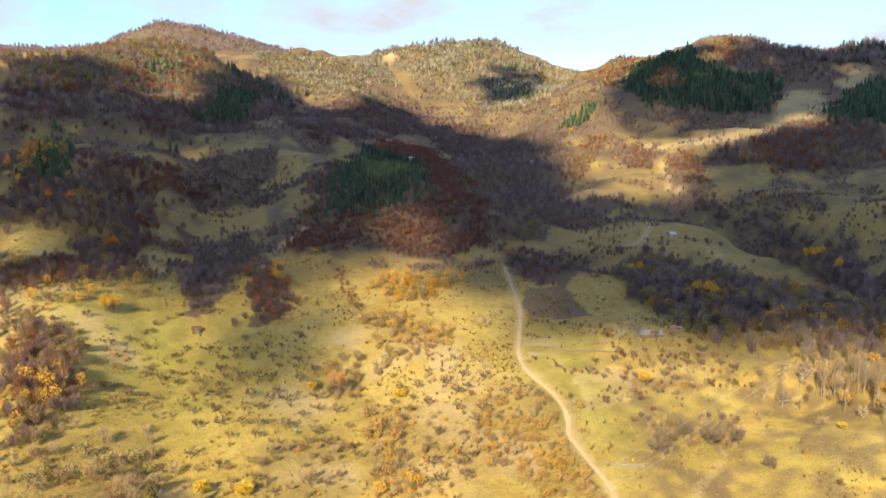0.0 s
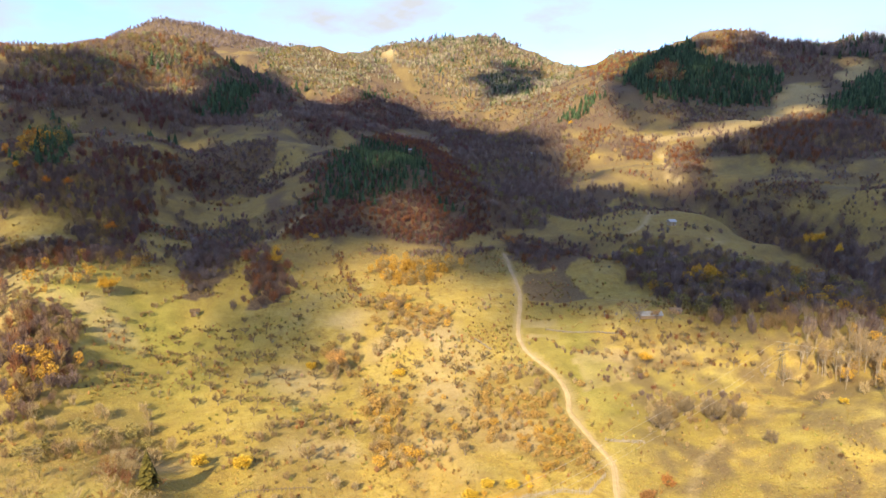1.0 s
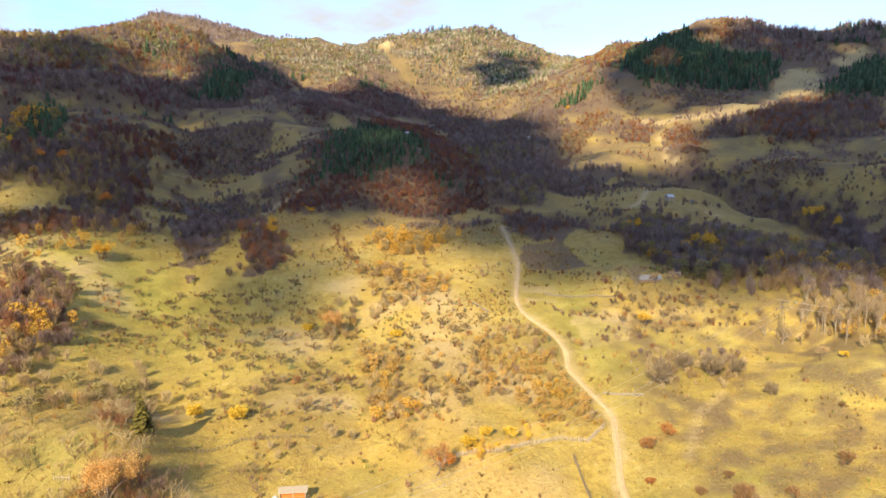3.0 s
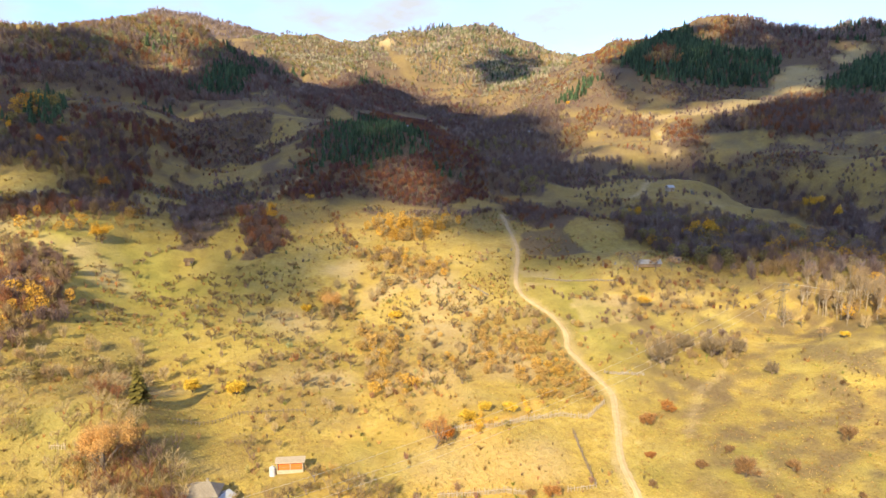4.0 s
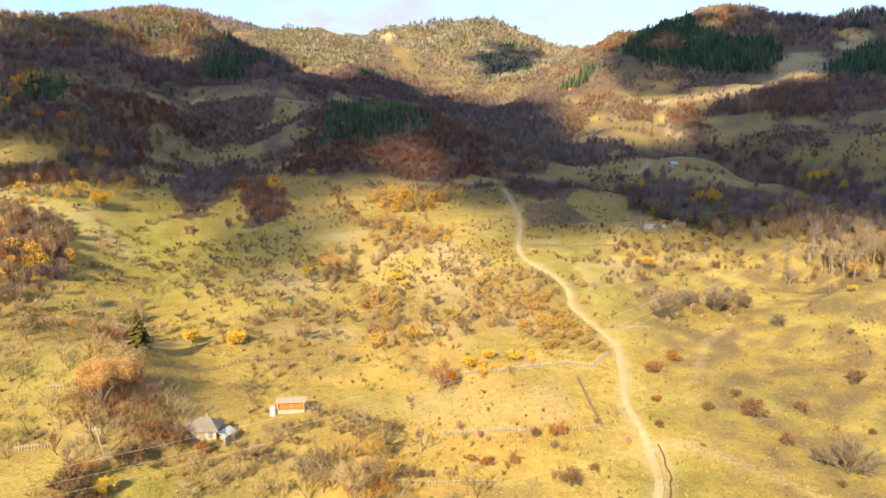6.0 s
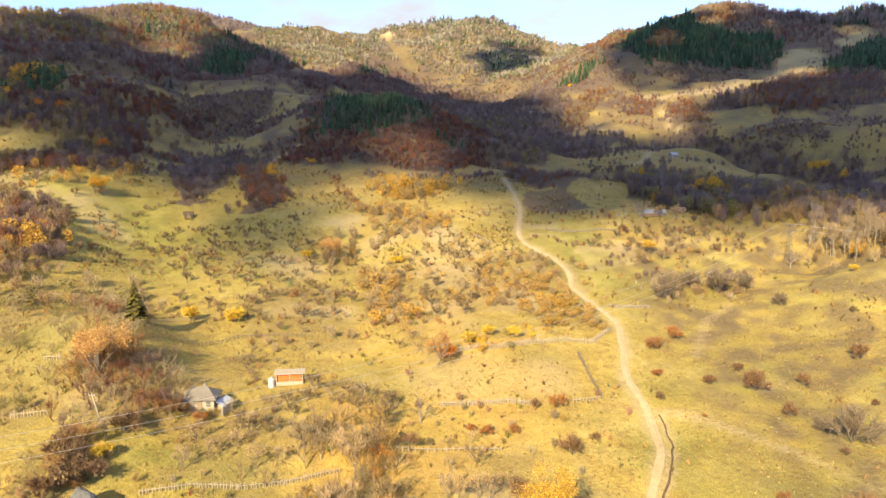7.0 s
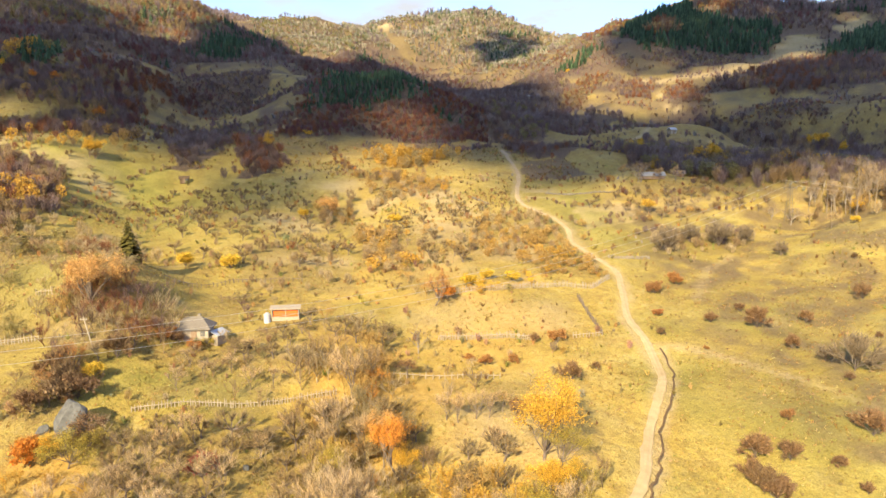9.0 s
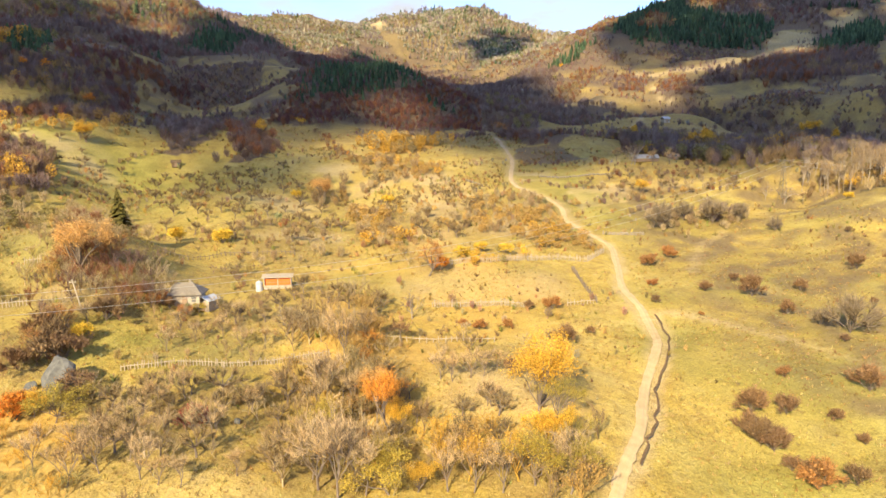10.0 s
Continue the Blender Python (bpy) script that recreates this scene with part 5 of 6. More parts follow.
def wood(name, label, poly, gap, tall, mix, seed):
    r = np.random.RandomState(seed)
    pr = random.Random(seed)
    px, py = np.array([p[0] for p in poly]), np.array([p[1] for p in poly])
    X, Y = np.meshgrid(np.arange(px.min() - 6, px.max() + 6, gap), np.arange(py.min() - 6, py.max() + 6, gap))
    X, Y = X.ravel() + r.uniform(-0.55, 0.55, X.size) * gap, Y.ravel() + r.uniform(-0.55, 0.55, Y.size) * gap
    fuzz = 3.6 if py.min() > 200 else 1.6
    keep = inside(poly, X + 5 * rough(X, Y, 13, 21) + r.normal(0, fuzz, X.size), Y + 5 * rough(X, Y, 13, 23) + r.normal(0, fuzz, X.size))
    keep &= (rough(X, Y, 5 * gap, seed) + r.uniform(-0.5, 0.5, X.size)) > (-0.62 if py.min() < 500 else -1.05)
    keep &= away(ROAD, X, Y) > 3.0
    keep &= ~inside(SCAR, X, Y)
    for clear in CLEARINGS:
        keep &= ~inside(clear, X, Y) | (r.rand(X.size) < 0.12)
    if name == "scrub" and py.min() > 200:
        keep &= brushy(X, Y) + r.uniform(-0.3, 0.3, X.size) > -0.1
    if mix == "pine":
        keep &= ~inside(DOME, X, Y)
    else:
        for other in WOOD_ZONES:
            if other[5] == "pine" and name != "russet_dome":
                keep &= ~inside(other[2], X, Y)
    X, Y = X[keep], Y[keep]
    if not len(X):
        return
    Z = land(X, Y)
    near = py.min()
    level = 0 if near < 130 else 1 if near < 300 else 2 if near < 430 else 3 if near < 640 else 4
    patch = rough(X, Y, 28, seed + 5)
    kinds = mix.split()
    placed = []
    for x, y, z, p in zip(X, Y, Z, patch):
        i = int((p * 0.5 + 0.5) * len(kinds) + pr.gauss(0, 0.9)) % len(kinds)
        k = kinds[i]
        form = "pine" if k == "pine" else "leaf" if k in ("gold", "yellow", "olive", "straw", "orange", "amber", "chaff", "moss") else "bare"
        h = tall * pr.uniform(0.6, 1.25)
        tone = pr.uniform(0.82, 1.18) if k != "pine" else pr.uniform(0.65, 1.6)
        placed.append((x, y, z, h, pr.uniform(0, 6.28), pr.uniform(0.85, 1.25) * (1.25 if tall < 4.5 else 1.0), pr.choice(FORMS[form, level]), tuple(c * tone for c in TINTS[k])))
    gather(name, label, placed, "woodland" if "wood" in name or "grove" in name else "scrub")


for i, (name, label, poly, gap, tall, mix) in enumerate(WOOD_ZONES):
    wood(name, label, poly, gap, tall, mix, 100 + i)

# low hedgerows along terraces and field edges
HEDGEROWS = [
    [(-50, 302), (-42, 281), (-32, 252)],
    [(195, 433), (209, 411), (231, 414)],
    [(181, 441), (200, 412), (222, 391)],
    [(81, 349), (98, 336), (114, 328)],
    [(32, 253), (46, 248), (56, 238)],
    [(56, 236), (59, 224), (60, 217)],
    [(38.7, 212.3), (49.6, 211.1), (60.5, 210.4)],
    [(37.9, 194.6), (47.9, 195.5), (57.9, 196.5)],
    [(66.5, 212.5), (82.5, 207.7), (99.5, 205.1)],
    [(65.8, 204.3), (78.4, 201.5), (92.9, 199.5)],
]
HEDGEROWS += [
    [(63.4, 215.8), (76.7, 216.1), (91.2, 215.6)],
    [(61.8, 202.2), (62, 191), (61, 178)],
    [(-46.1, 299.4), (-39.6, 281.2), (-30.5, 254.6)],
    [(-41, 167), (-32, 170), (-21, 171)],
    [(76.8, 222.3), (86.1, 225.8), (92.4, 229)],
    [(27.7, 219.4), (36.6, 222.3), (38.7, 212.3)],
    [(61, 285.5), (76.4, 289.2), (86.9, 276.2)],
    [(177.6, 444), (196.6, 422.2), (219.6, 406.9)],
    [(186.9, 431), (207.5, 408.2), (244.6, 415.1)],
    [(185.8, 418.3), (204.3, 401.5), (213, 390.8)],
    [(-101.6, 224.9), (-96.3, 235.8), (-90.7, 241.8)],
]
pr = random.Random(77)
for line in HEDGEROWS:
    placed = []
    for (ax, ay), (bx, by) in zip(line, line[1:]):
        n = max(2, int(math.hypot(bx - ax, by - ay) / 1.3))
        for i in range(n):
            if pr.random() < 0.8:
                t = (i + pr.random()) / n
                x, y = ax + (bx - ax) * t + pr.gauss(0, 0.7), ay + (by - ay) * t + pr.gauss(0, 0.7)
                k = pr.choice(["umber", "brown", "rust", "twig", "amber"])
                placed.append((x, y, ground(x, y), pr.uniform(0.9, 2.4), pr.uniform(0, 6.3), pr.uniform(1, 1.5), pr.choice(FORMS["leaf" if k == "amber" else "bare", 1]), TINTS[k]))
    gather("hedgerow", "low brown hedgerow along a terraced field", placed, "hedge")

# brush over the open slopes, with clearings
r = np.random.RandomState(7)
pr = random.Random(3)
for near_, far_, gap, level in ((200, 420, 2.3, 4), (420, 950, 3.8, 5)):
    X, Y = np.meshgrid(np.arange(-560, 620, gap), np.arange(near_, far_, gap))
    X, Y = X.ravel() + r.uniform(-0.6, 0.6, X.size) * gap, Y.ravel() + r.uniform(-0.6, 0.6, Y.size) * gap
    keep = (np.abs(X) < 0.66 * Y + 25) & inside(BRUSH_EDGE, X + 6 * rough(X, Y, 15, 51), Y + 6 * rough(X, Y, 15, 52))
    keep &= brushy(X, Y) + r.uniform(-0.22, 0.22, X.size) + np.where(r.rand(X.size) < 0.05, 0.5, 0) > 0.16
    for poly in CLEARINGS:
        keep &= ~inside(poly, X + 5 * rough(X, Y, 9, 53), Y + 5 * rough(X, Y, 9, 54)) | (r.rand(X.size) < 0.36)
    X, Y = X[keep], Y[keep]
    patch = rough(X, Y, 60, 63)
    gather("hillside_brush", "brown leafless brush over the hillsides",
           [(x, y, z, pr.uniform(0.7, 2.5), pr.uniform(0, 6.3), pr.uniform(1, 1.6), pr.choice(FORMS["bare", level]),
             tuple(c * pr.uniform(0.85, 1.15) for c in TINTS[("bare", "brown", "grey", "rust", "straw")[int(abs(p * 3 + pr.gauss(0, 0.8))) % 5]])) for x, y, z, p in zip(X, Y, land(X, Y), patch)], "scrub")

# saplings and low shrubs strewn over the near slope
X, Y = r.uniform(-150, 140, 12000), r.uniform(78, 280, 12000)
keep = (np.abs(X) < 0.66 * Y + 4) & (rough(X, Y, 19, 81) * 0.8 + rough(X, Y, 7, 82) * 0.8 + r.uniform(-0.35, 0.35, X.size) > 0.42) & (away(ROAD, X, Y) > 3) & (r.rand(X.size) < 0.55)
keep &= (X < 36) | ((r.rand(X.size) < 0.2) & (Y > 150))
keep &= ~((X > 8) & (X < 40) & (Y < 152)) | (r.rand(X.size) < 0.25)
X, Y = X[keep], Y[keep]
kinds = ("twig", "umber", "twig", "umber", "straw", "twig", "umber", "amber")
placed = []
for x, y, z in zip(X, Y, land(X, Y)):
    k = pr.choice(kinds)
    placed.append((x, y, z, pr.uniform(0.5, 1.9), pr.uniform(0, 6.3), pr.uniform(1, 1.4), pr.choice(FORMS["bare", 1 if y < 150 else 2]), tuple(c * pr.uniform(0.8, 1.2) for c in TINTS[k])))
gather("saplings", "small brown saplings strewn over meadows", placed, "scrub")

# low dead weeds that roughen the meadows
X, Y = r.uniform(-200, 200, 40000), r.uniform(85, 310, 40000)
keep = (np.abs(X) < 0.66 * Y + 4) & (rough(X, Y, 15, 91) * 0.7 + rough(X, Y, 5, 92) * 0.7 + r.uniform(-0.5, 0.5, X.size) > 0.3) & (away(ROAD, X, Y) > 2) & (r.rand(X.size) < np.clip((Y - 40) / 130, 0.4, 1) * np.where((X > 36) & (Y < 230), 0.4, 1.0) * np.where((X > 8) & (Y < 150), 0.5, 1.0))
X, Y = X[keep], Y[keep]
WEEDS = ((0.22, 0.14, 0.055), (0.32, 0.20, 0.07), (0.18, 0.115, 0.05), (0.44, 0.31, 0.10), (0.26, 0.205, 0.055), (0.36, 0.21, 0.075))
gather("dead_weeds", "low brown dead weeds roughening the meadows",
       [(x, y, z, pr.uniform(0.3, 0.85), pr.uniform(0, 6.3), pr.uniform(1.2, 2.2), pr.choice(FORMS["bare", 5]), tuple(c * pr.uniform(0.8, 1.2) for c in pr.choice(WEEDS))) for x, y, z in zip(X, Y, land(X, Y))], "weeds")

# tall grass and dead stalks on the near slope
def tuft(rnd):
    v, f = [], []
    for _ in range(5):
        a, lean = rnd.uniform(0, 6.28), rnd.uniform(0.1, 0.6)
        c, s = math.cos(a), math.sin(a)
        k = len(v)
        ox, oy = rnd.gauss(0, 0.25), rnd.gauss(0, 0.25)
        v.extend(((ox - s * 0.07, oy + c * 0.07, -0.1), (ox + s * 0.07, oy - c * 0.07, -0.1), (ox + c * lean, oy + s * lean, rnd.uniform(0.6, 1.1))))
        f.append((k, k + 1, k + 2))
    return np.array(v), np.array(f)


TUFTS = [tuft(rnd) for _ in range(8)]
X, Y = r.uniform(-95, 105, 82000), r.uniform(58, 190, 82000)
keep = (np.abs(X) < 0.66 * Y + 6) & (r.rand(X.size) < 1.0 - 0.5 * np.clip((Y - 90) / 100, 0, 1)) & (rough(X, Y, 9, 71) + r.uniform(-0.7, 0.7, X.size) > -0.1) & (away(ROAD, X, Y) > 2.2)
X, Y = X[keep], Y[keep]
STRAWS = ((0.44, 0.31, 0.09), (0.36, 0.26, 0.07), (0.26, 0.16, 0.05), (0.25, 0.19, 0.04), (0.20, 0.13, 0.05), (0.5, 0.37, 0.15))
gather("dry_grass_tufts", "dry straw-coloured grass tufts on a meadow slope",
       [(x, y, z, pr.uniform(0.16, 0.42), pr.uniform(0, 6.3), 1.5, pr.choice(TUFTS), tuple(c * pr.uniform(0.8, 1.2) for c in pr.choice(STRAWS))) for x, y, z in zip(X, Y, land(X, Y))], "grass", GRASS)

# ---- buildings, fences, poles ----
STAKE = []


def stake_fence(line, gap, tall, label, name="stake_fence", dark=False):
    """A fence of rough stakes on two rails."""
    x0, y0 = line[0]
    root = thing(name, label, "fence", x0, y0, ground(x0, y0))
    if not STAKE:
        bm = bmesh.new()
        stick(bm, (0, 0, -0.25), (0, 0, 1.0), 0.06, 0.045, 5)
        me = bpy.data.meshes.new("stake")
        bm.to_mesh(me)
        bm.free()
        me.materials.append(WEATHERED)
        STAKE.append(me)
        old = me.copy()
        old.materials[0] = BARK
        STAKE.append(old)
    rnd = random.Random(int(x0 * 7 + y0))
    inv = root.matrix_world.inverted()
    rail = bmesh.new()
    for (ax, ay), (bx, by) in zip(line, line[1:]):
        n = max(1, int(math.hypot(bx - ax, by - ay) / gap))
        last = None
        for i in range(n + 1):
            t = i / n
            x, y = ax + (bx - ax) * t + rnd.gauss(0, 0.05), ay + (by - ay) * t + rnd.gauss(0, 0.05)
            z = ground(x, y)
            ob = new("stake", STAKE[1 if dark else 0])
            ob.parent = root
            ob.matrix_parent_inverse = inv
            ob.matrix_basis = Matrix.LocRotScale((x, y, z), Euler((rnd.gauss(0, 0.07), rnd.gauss(0, 0.07), rnd.uniform(0, 6))), (1.2, 1.2, tall * rnd.uniform(0.75, 1.2)))
            here = Vector((x, y, z + tall * 0.62))
            if i % 4 == 0 or i == n:
                if last is not None:
                    stick(rail, inv @ last, inv @ here, 0.055, 0.055, 5)
                last = here
    part("rail", rail, BARK if dark else WEATHERED, root)
    return root


for line, gap, tall, label in (
        ([(3.2, 135.1), (11.5, 136.5), (21.7, 142.6), (26.9, 144.8), (33.0, 144.8), (38.0, 151.1)], 0.33, 1.25, "long weathered fence of pale wooden stakes"),
        ([(28.4, 138.5), (29.0, 128.7), (29.4, 120.6)], 0.5, 1.2, "dark weathered stake fence running down a slope"),
        ([(-0.2, 115.4), (6.9, 116.6), (12.1, 118.0), (16.1, 117.7)], 0.3, 1.15, "weathered fence of close-set pale stakes"),
        ([(23.9, 119.2), (29.4, 120.6)], 0.6, 1.0, "short weathered stake fence"),
        ([(-41.2, 88.0), (-35.1, 89.6), (-28.2, 89.9), (-22.4, 91.8), (-14.9, 95.0)], 0.4, 0.95, "broken pale stake fence along a mown strip"),
        ([(-7.1, 101.4), (-0.1, 102.8), (9.3, 103.6)], 0.9, 0.9, "thin weathered fence in dry grass"),
        ([(-52.5, 129.6), (-42.6, 140.1), (-28.8, 141.9)], 0.9, 1.0, "old dark grey fence along an orchard"),
        ([(-67.0, 102.2), (-61.4, 102.5)], 0.5, 1.2, "short pale fence beside a pasture"),
        ([(-70.9, 118.8), (-67.3, 117.8)], 0.5, 1.2, "short pale fence in an orchard")):
    stake_fence(line, gap, tall, label, dark="dark" in label)


def stone_wall(line, tall, label):
    """A dry wall of separate rough stones."""
    x0, y0 = line[0]
    root = thing("dry_stone_wall", label, "wall", x0, y0, ground(x0, y0))
    inv = root.matrix_world.inverted()
    forms = []
    rnd = random.Random(int(x0 + y0))
    for s in range(4):
        bm = bmesh.new()
        bmesh.ops.create_icosphere(bm, subdivisions=1, radius=0.5)
        for v in bm.verts:
            v.co *= rnd.uniform(0.75, 1.15)
        me = bpy.data.meshes.new("stone")
        bm.to_mesh(me)
        bm.free()
        me.materials.append(STONE)
        forms.append(me)
    for (ax, ay), (bx, by) in zip(line, line[1:]):
        n = int(math.hypot(bx - ax, by - ay) / 0.42)
        for i in range(n):
            for lay in range(2):
                t = (i + rnd.random() * 0.6) / n
                x, y = ax + (bx - ax) * t + rnd.gauss(0, 0.1), ay + (by - ay) * t + rnd.gauss(0, 0.1)
                ob = new("stone", rnd.choice(forms))
                ob.parent = root
                ob.matrix_parent_inverse = inv
                ob.matrix_basis = Matrix.LocRotScale((x, y, ground(x, y) + tall * (0.22 + 0.42 * lay)), Euler((rnd.random() * 6, rnd.random() * 6, rnd.random() * 6)), (rnd.uniform(0.45, 0.8), rnd.uniform(0.4, 0.7), tall * 0.7))


stone_wall([(41.8, 165.8), (51.3, 164.9)], 0.8, "low wall of pale rough stones beside the track")
stone_wall([(10.7, 220.3), (15.7, 213.9)], 0.7, "short low dry stone wall in a meadow")
stone_wall([(35.7, 230.2), (60.3, 221.1)], 0.6, "low pale stone wall at a field's edge")


def shed(x, y, turn):
    """An open-fronted shed with orange-red boards under a flat plank roof."""
    root = thing("shed", "small wooden shed with orange-red front boards", "shed", x, y, ground(x, y) - 0.1, turn)
    part("wall", box(bmesh.new(), 0, 1.6, 0, 5.6, 0.15, 2.5, 0.02), PLANK, root)
    for sx in (-2.75, 2.75):
        part("wall", box(bmesh.new(), sx, 0.1, 0, 0.15, 3.0, 2.4, 0.02), PLANK, root)
    part("plinth", box(bmesh.new(), 0, -1.4, 0, 5.6, 0.25, 0.8, 0.03), WEATHERED, root, "weathered plank plinth")
    for i, sx in enumerate((-1.25, 1.35)):
        b = part("board", box(bmesh.new(), sx, -1.38, 0.86, 2.35, 0.1, 1.15, 0.01), ORANGE_PAINT, root, "orange-red boards")
        part("rail", box(bmesh.new(), sx, -1.45, 1.35, 2.35, 0.04, 0.09), PLANK, b)
    for sx in (-2.72, 0.05, 2.72):
        part("post", box(bmesh.new(), sx, -1.45, 0, 0.16, 0.16, 2.35, 0.02), WEATHERED, root)
    bm = bmesh.new()
    box(bm, 0, 0, 0, 6.2, 3.9, 0.14, 0.02, Matrix.Translation((0, 0.1, 2.42)) @ Matrix.Rotation(radians(5), 4, "X"))
    roof = part("roof", bm, WEATHERED, root, "pale plank roof")
    for i in range(13):
        part("roof_board", box(bmesh.new(), -3.0 + i * 0.5, 0, 0, 0.42, 3.95, 0.05, 0.0, Matrix.Translation((0, 0.1, 2.57)) @ Matrix.Rotation(radians(5), 4, "X")), WEATHERED, roof)
    root.matrix_world = root.matrix_world @ Matrix.Diagonal((0.85, 0.5, 0.92, 1))
    tank = thing("water_tank", "pale blue plastic water tank beside the shed", "tank", x - 3.1, y - 1.0, ground(x - 3.1, y - 1.0), turn)
    bm = bmesh.new()
    stick(bm, (0, 0, -0.1), (0, 0, 1.5), 0.6, 0.6, 16)
    stick(bm, (0, 0, 1.5), (0, 0, 1.7), 0.58, 0.25, 16)
    part("tank_body", bm, SHEET, tank)
    part("lid", stick(bmesh.new(), (0, 0, 1.7), (0, 0, 1.78), 0.27, 0.27, 12), SHEET, tank)


def hipped(bm, x, y, z, dx, dy, rise_, ridge):
    c = [bm.verts.new((x + sx * dx / 2, y + sy * dy / 2, z)) for sx, sy in ((-1, -1), (1, -1), (1, 1), (-1, 1))]
    d = [bm.verts.new((v.co.x, v.co.y, z - 0.14)) for v in c]
    a, b = bm.verts.new((x - ridge / 2, y, z + rise_)), bm.verts.new((x + ridge / 2, y, z + rise_))
    for f in ((c[0], c[1], b, a), (c[1], c[2], b), (c[2], c[3], a, b), (c[3], c[0], a), d[::-1]):
        bm.faces.new(f)
    for i in range(4):
        bm.faces.new((c[i], d[i], d[(i + 1) % 4], c[(i + 1) % 4]))
    bmesh.ops.recalc_face_normals(bm, faces=bm.faces)
    return bm


def cottage(x, y, turn):
    """A small old cottage with a grey hipped roof."""
    root = thing("cottage", "small old cottage with a grey hipped roof", "house", x, y, ground(x, y) - 0.2, turn)
    bm = box(bmesh.new(), 0, 0, 0, 5.6, 3.8, 2.1, 0.03)
    part("wall", bm, PLASTER, root, "limewashed walls")
    roof = part("roof", hipped(bmesh.new(), 0, 0, 2.1, 6.5, 4.7, 1.55, 2.9), SLATE, root, "grey shingle roof")
    part("ridge", stick(bmesh.new(), (-1.45, 0, 3.66), (1.45, 0, 3.66), 0.09, 0.09, 6), SLATE, roof)
    part("chimney", box(bmesh.new(), 0.9, 0.4, 2.9, 0.45, 0.45, 1.2, 0.02), STONE, roof)
    door = part("door", box(bmesh.new(), 0.5, -1.93, 0.05, 0.85, 0.08, 1.75, 0.01), PLANK, root)
    part("handle", box(bmesh.new(), 0.82, -1.99, 0.9, 0.05, 0.05, 0.12), STEEL, door)
    for sx in (-1.6, 1.9):
        w = part("window", box(bmesh.new(), sx, -1.92, 0.85, 0.7, 0.06, 0.8), DARK_STONE, root, "dark window")
        part("frame", box(bmesh.new(), sx, -1.96, 1.22, 0.7, 0.04, 0.06), WEATHERED, w)


def lean_to(x, y, turn):
    """A small outbuilding with a sheet-metal roof."""
    root = thing("outbuilding", "small outbuilding with a pale sheet-metal roof", "shed", x, y, ground(x, y) - 0.2, turn)
    part("wall", box(bmesh.new(), 0, 0, 0, 2.3, 2.6, 1.75, 0.02), PLASTER, root)
    bm = bmesh.new()
    for s in (-1, 1):
        box(bm, 0, 0, 0, 1.6, 3.2, 0.07, 0.0, Matrix.Translation((s * 0.72, 0, 2.02)) @ Matrix.Rotation(radians(s * 26), 4, "Y"))
    part("roof", bm, SHEET, root, "blue-white sheet-metal roof")
    part("door", box(bmesh.new(), 0, -1.33, 0.05, 0.8, 0.06, 1.5), PLANK, root)


shed(-27.5, 120.2, 6)
cottage(-40.4, 110.2, 4)
lean_to(-36.9, 110.6, -18)


def boulder(x, y, w, tall, label, mat):
    rnd = random.Random(int(x * 3 + y))
    bm = bmesh.new()
    bmesh.ops.create_icosphere(bm, subdivisions=3, radius=1)
    for v in bm.verts:
        q = v.co.copy()
        v.co *= 1 + 0.22 * noise.noise(q * 1.3 + Vector((x, y, 0))) + 0.12 * noise.noise(q * 3.4 + Vector((y, x, 0)))
        v.co.x += 0.25 * q.z
    for _ in range(16):
        nrm = Vector((rnd.gauss(0, 1), rnd.gauss(0, 1), rnd.gauss(0.4, 0.8))).normalized()
        lim = rnd.uniform(0.5, 0.8)
        for v in bm.verts:
            d = v.co.dot(nrm)
            if d > lim:
                v.co -= nrm * (d - lim)
    bmesh.ops.scale(bm, verts=bm.verts, vec=(w / 2, w / 2.4, tall / 1.5))
    me = bpy.data.meshes.new("rock")
    bm.to_mesh(me)
    bm.free()
    me.materials.append(mat)
    ob = new("rock", me)
    ob.matrix_world = pose(x, y, ground(x, y) + tall * 0.25, 0, 0, 30)
    return tagged(ob, label, "rock")


boulder(-46.8, 83.7, 5.4, 5.6, "large grey weathered rock outcrop on a grassy slope", DARK_STONE)
boulder(-49.6, 82.4, 2.0, 1.2, "lower shelf of grey weathered rock", DARK_STONE)
boulder(-23, 77.2, 1.1, 0.9, "dark round boulder lying in an orchard", DARK_STONE)
for bx, by, w in ((53.3, 179.2, 0.9), (52.8, 182.9, 0.8), (56.4, 232.8, 1.6), (60.6, 232.8, 1.1), (27.8, 262.5, 1.0), (41.6, 166.2, 0.8)):
    boulder(bx, by, w, w * 1.3, "pale limestone block standing in grass", STONE)


def hut(x, y, w, d, tall, turn, roof_mat, label, wall_mat=None):
    """A far farm hut with a gabled roof."""
    root = thing("hut", label, "hut", x, y, ground(x, y) - 0.3, turn)
    part("wall", box(bmesh.new(), 0, 0, 0, w, d, tall, 0.02), wall_mat or PLASTER, root)
    bm = bmesh.new()
    for s in (-1, 1):
        box(bm, 0, 0, 0, w + 0.8, d * 0.72, 0.1, 0.0, Matrix.Translation((0, s * d * 0.27, tall + d * 0.17)) @ Matrix.Rotation(radians(-s * 34), 4, "X"))
    part("roof", bm, roof_mat, root)
    part("door", box(bmesh.new(), 0, -d / 2 - 0.03, 0.1, 0.9, 0.06, 1.8), PLANK, root)
    part("window", box(bmesh.new(), w * 0.3, -d / 2 - 0.03, 1.0, 0.7, 0.06, 0.7), DARK_STONE, root)


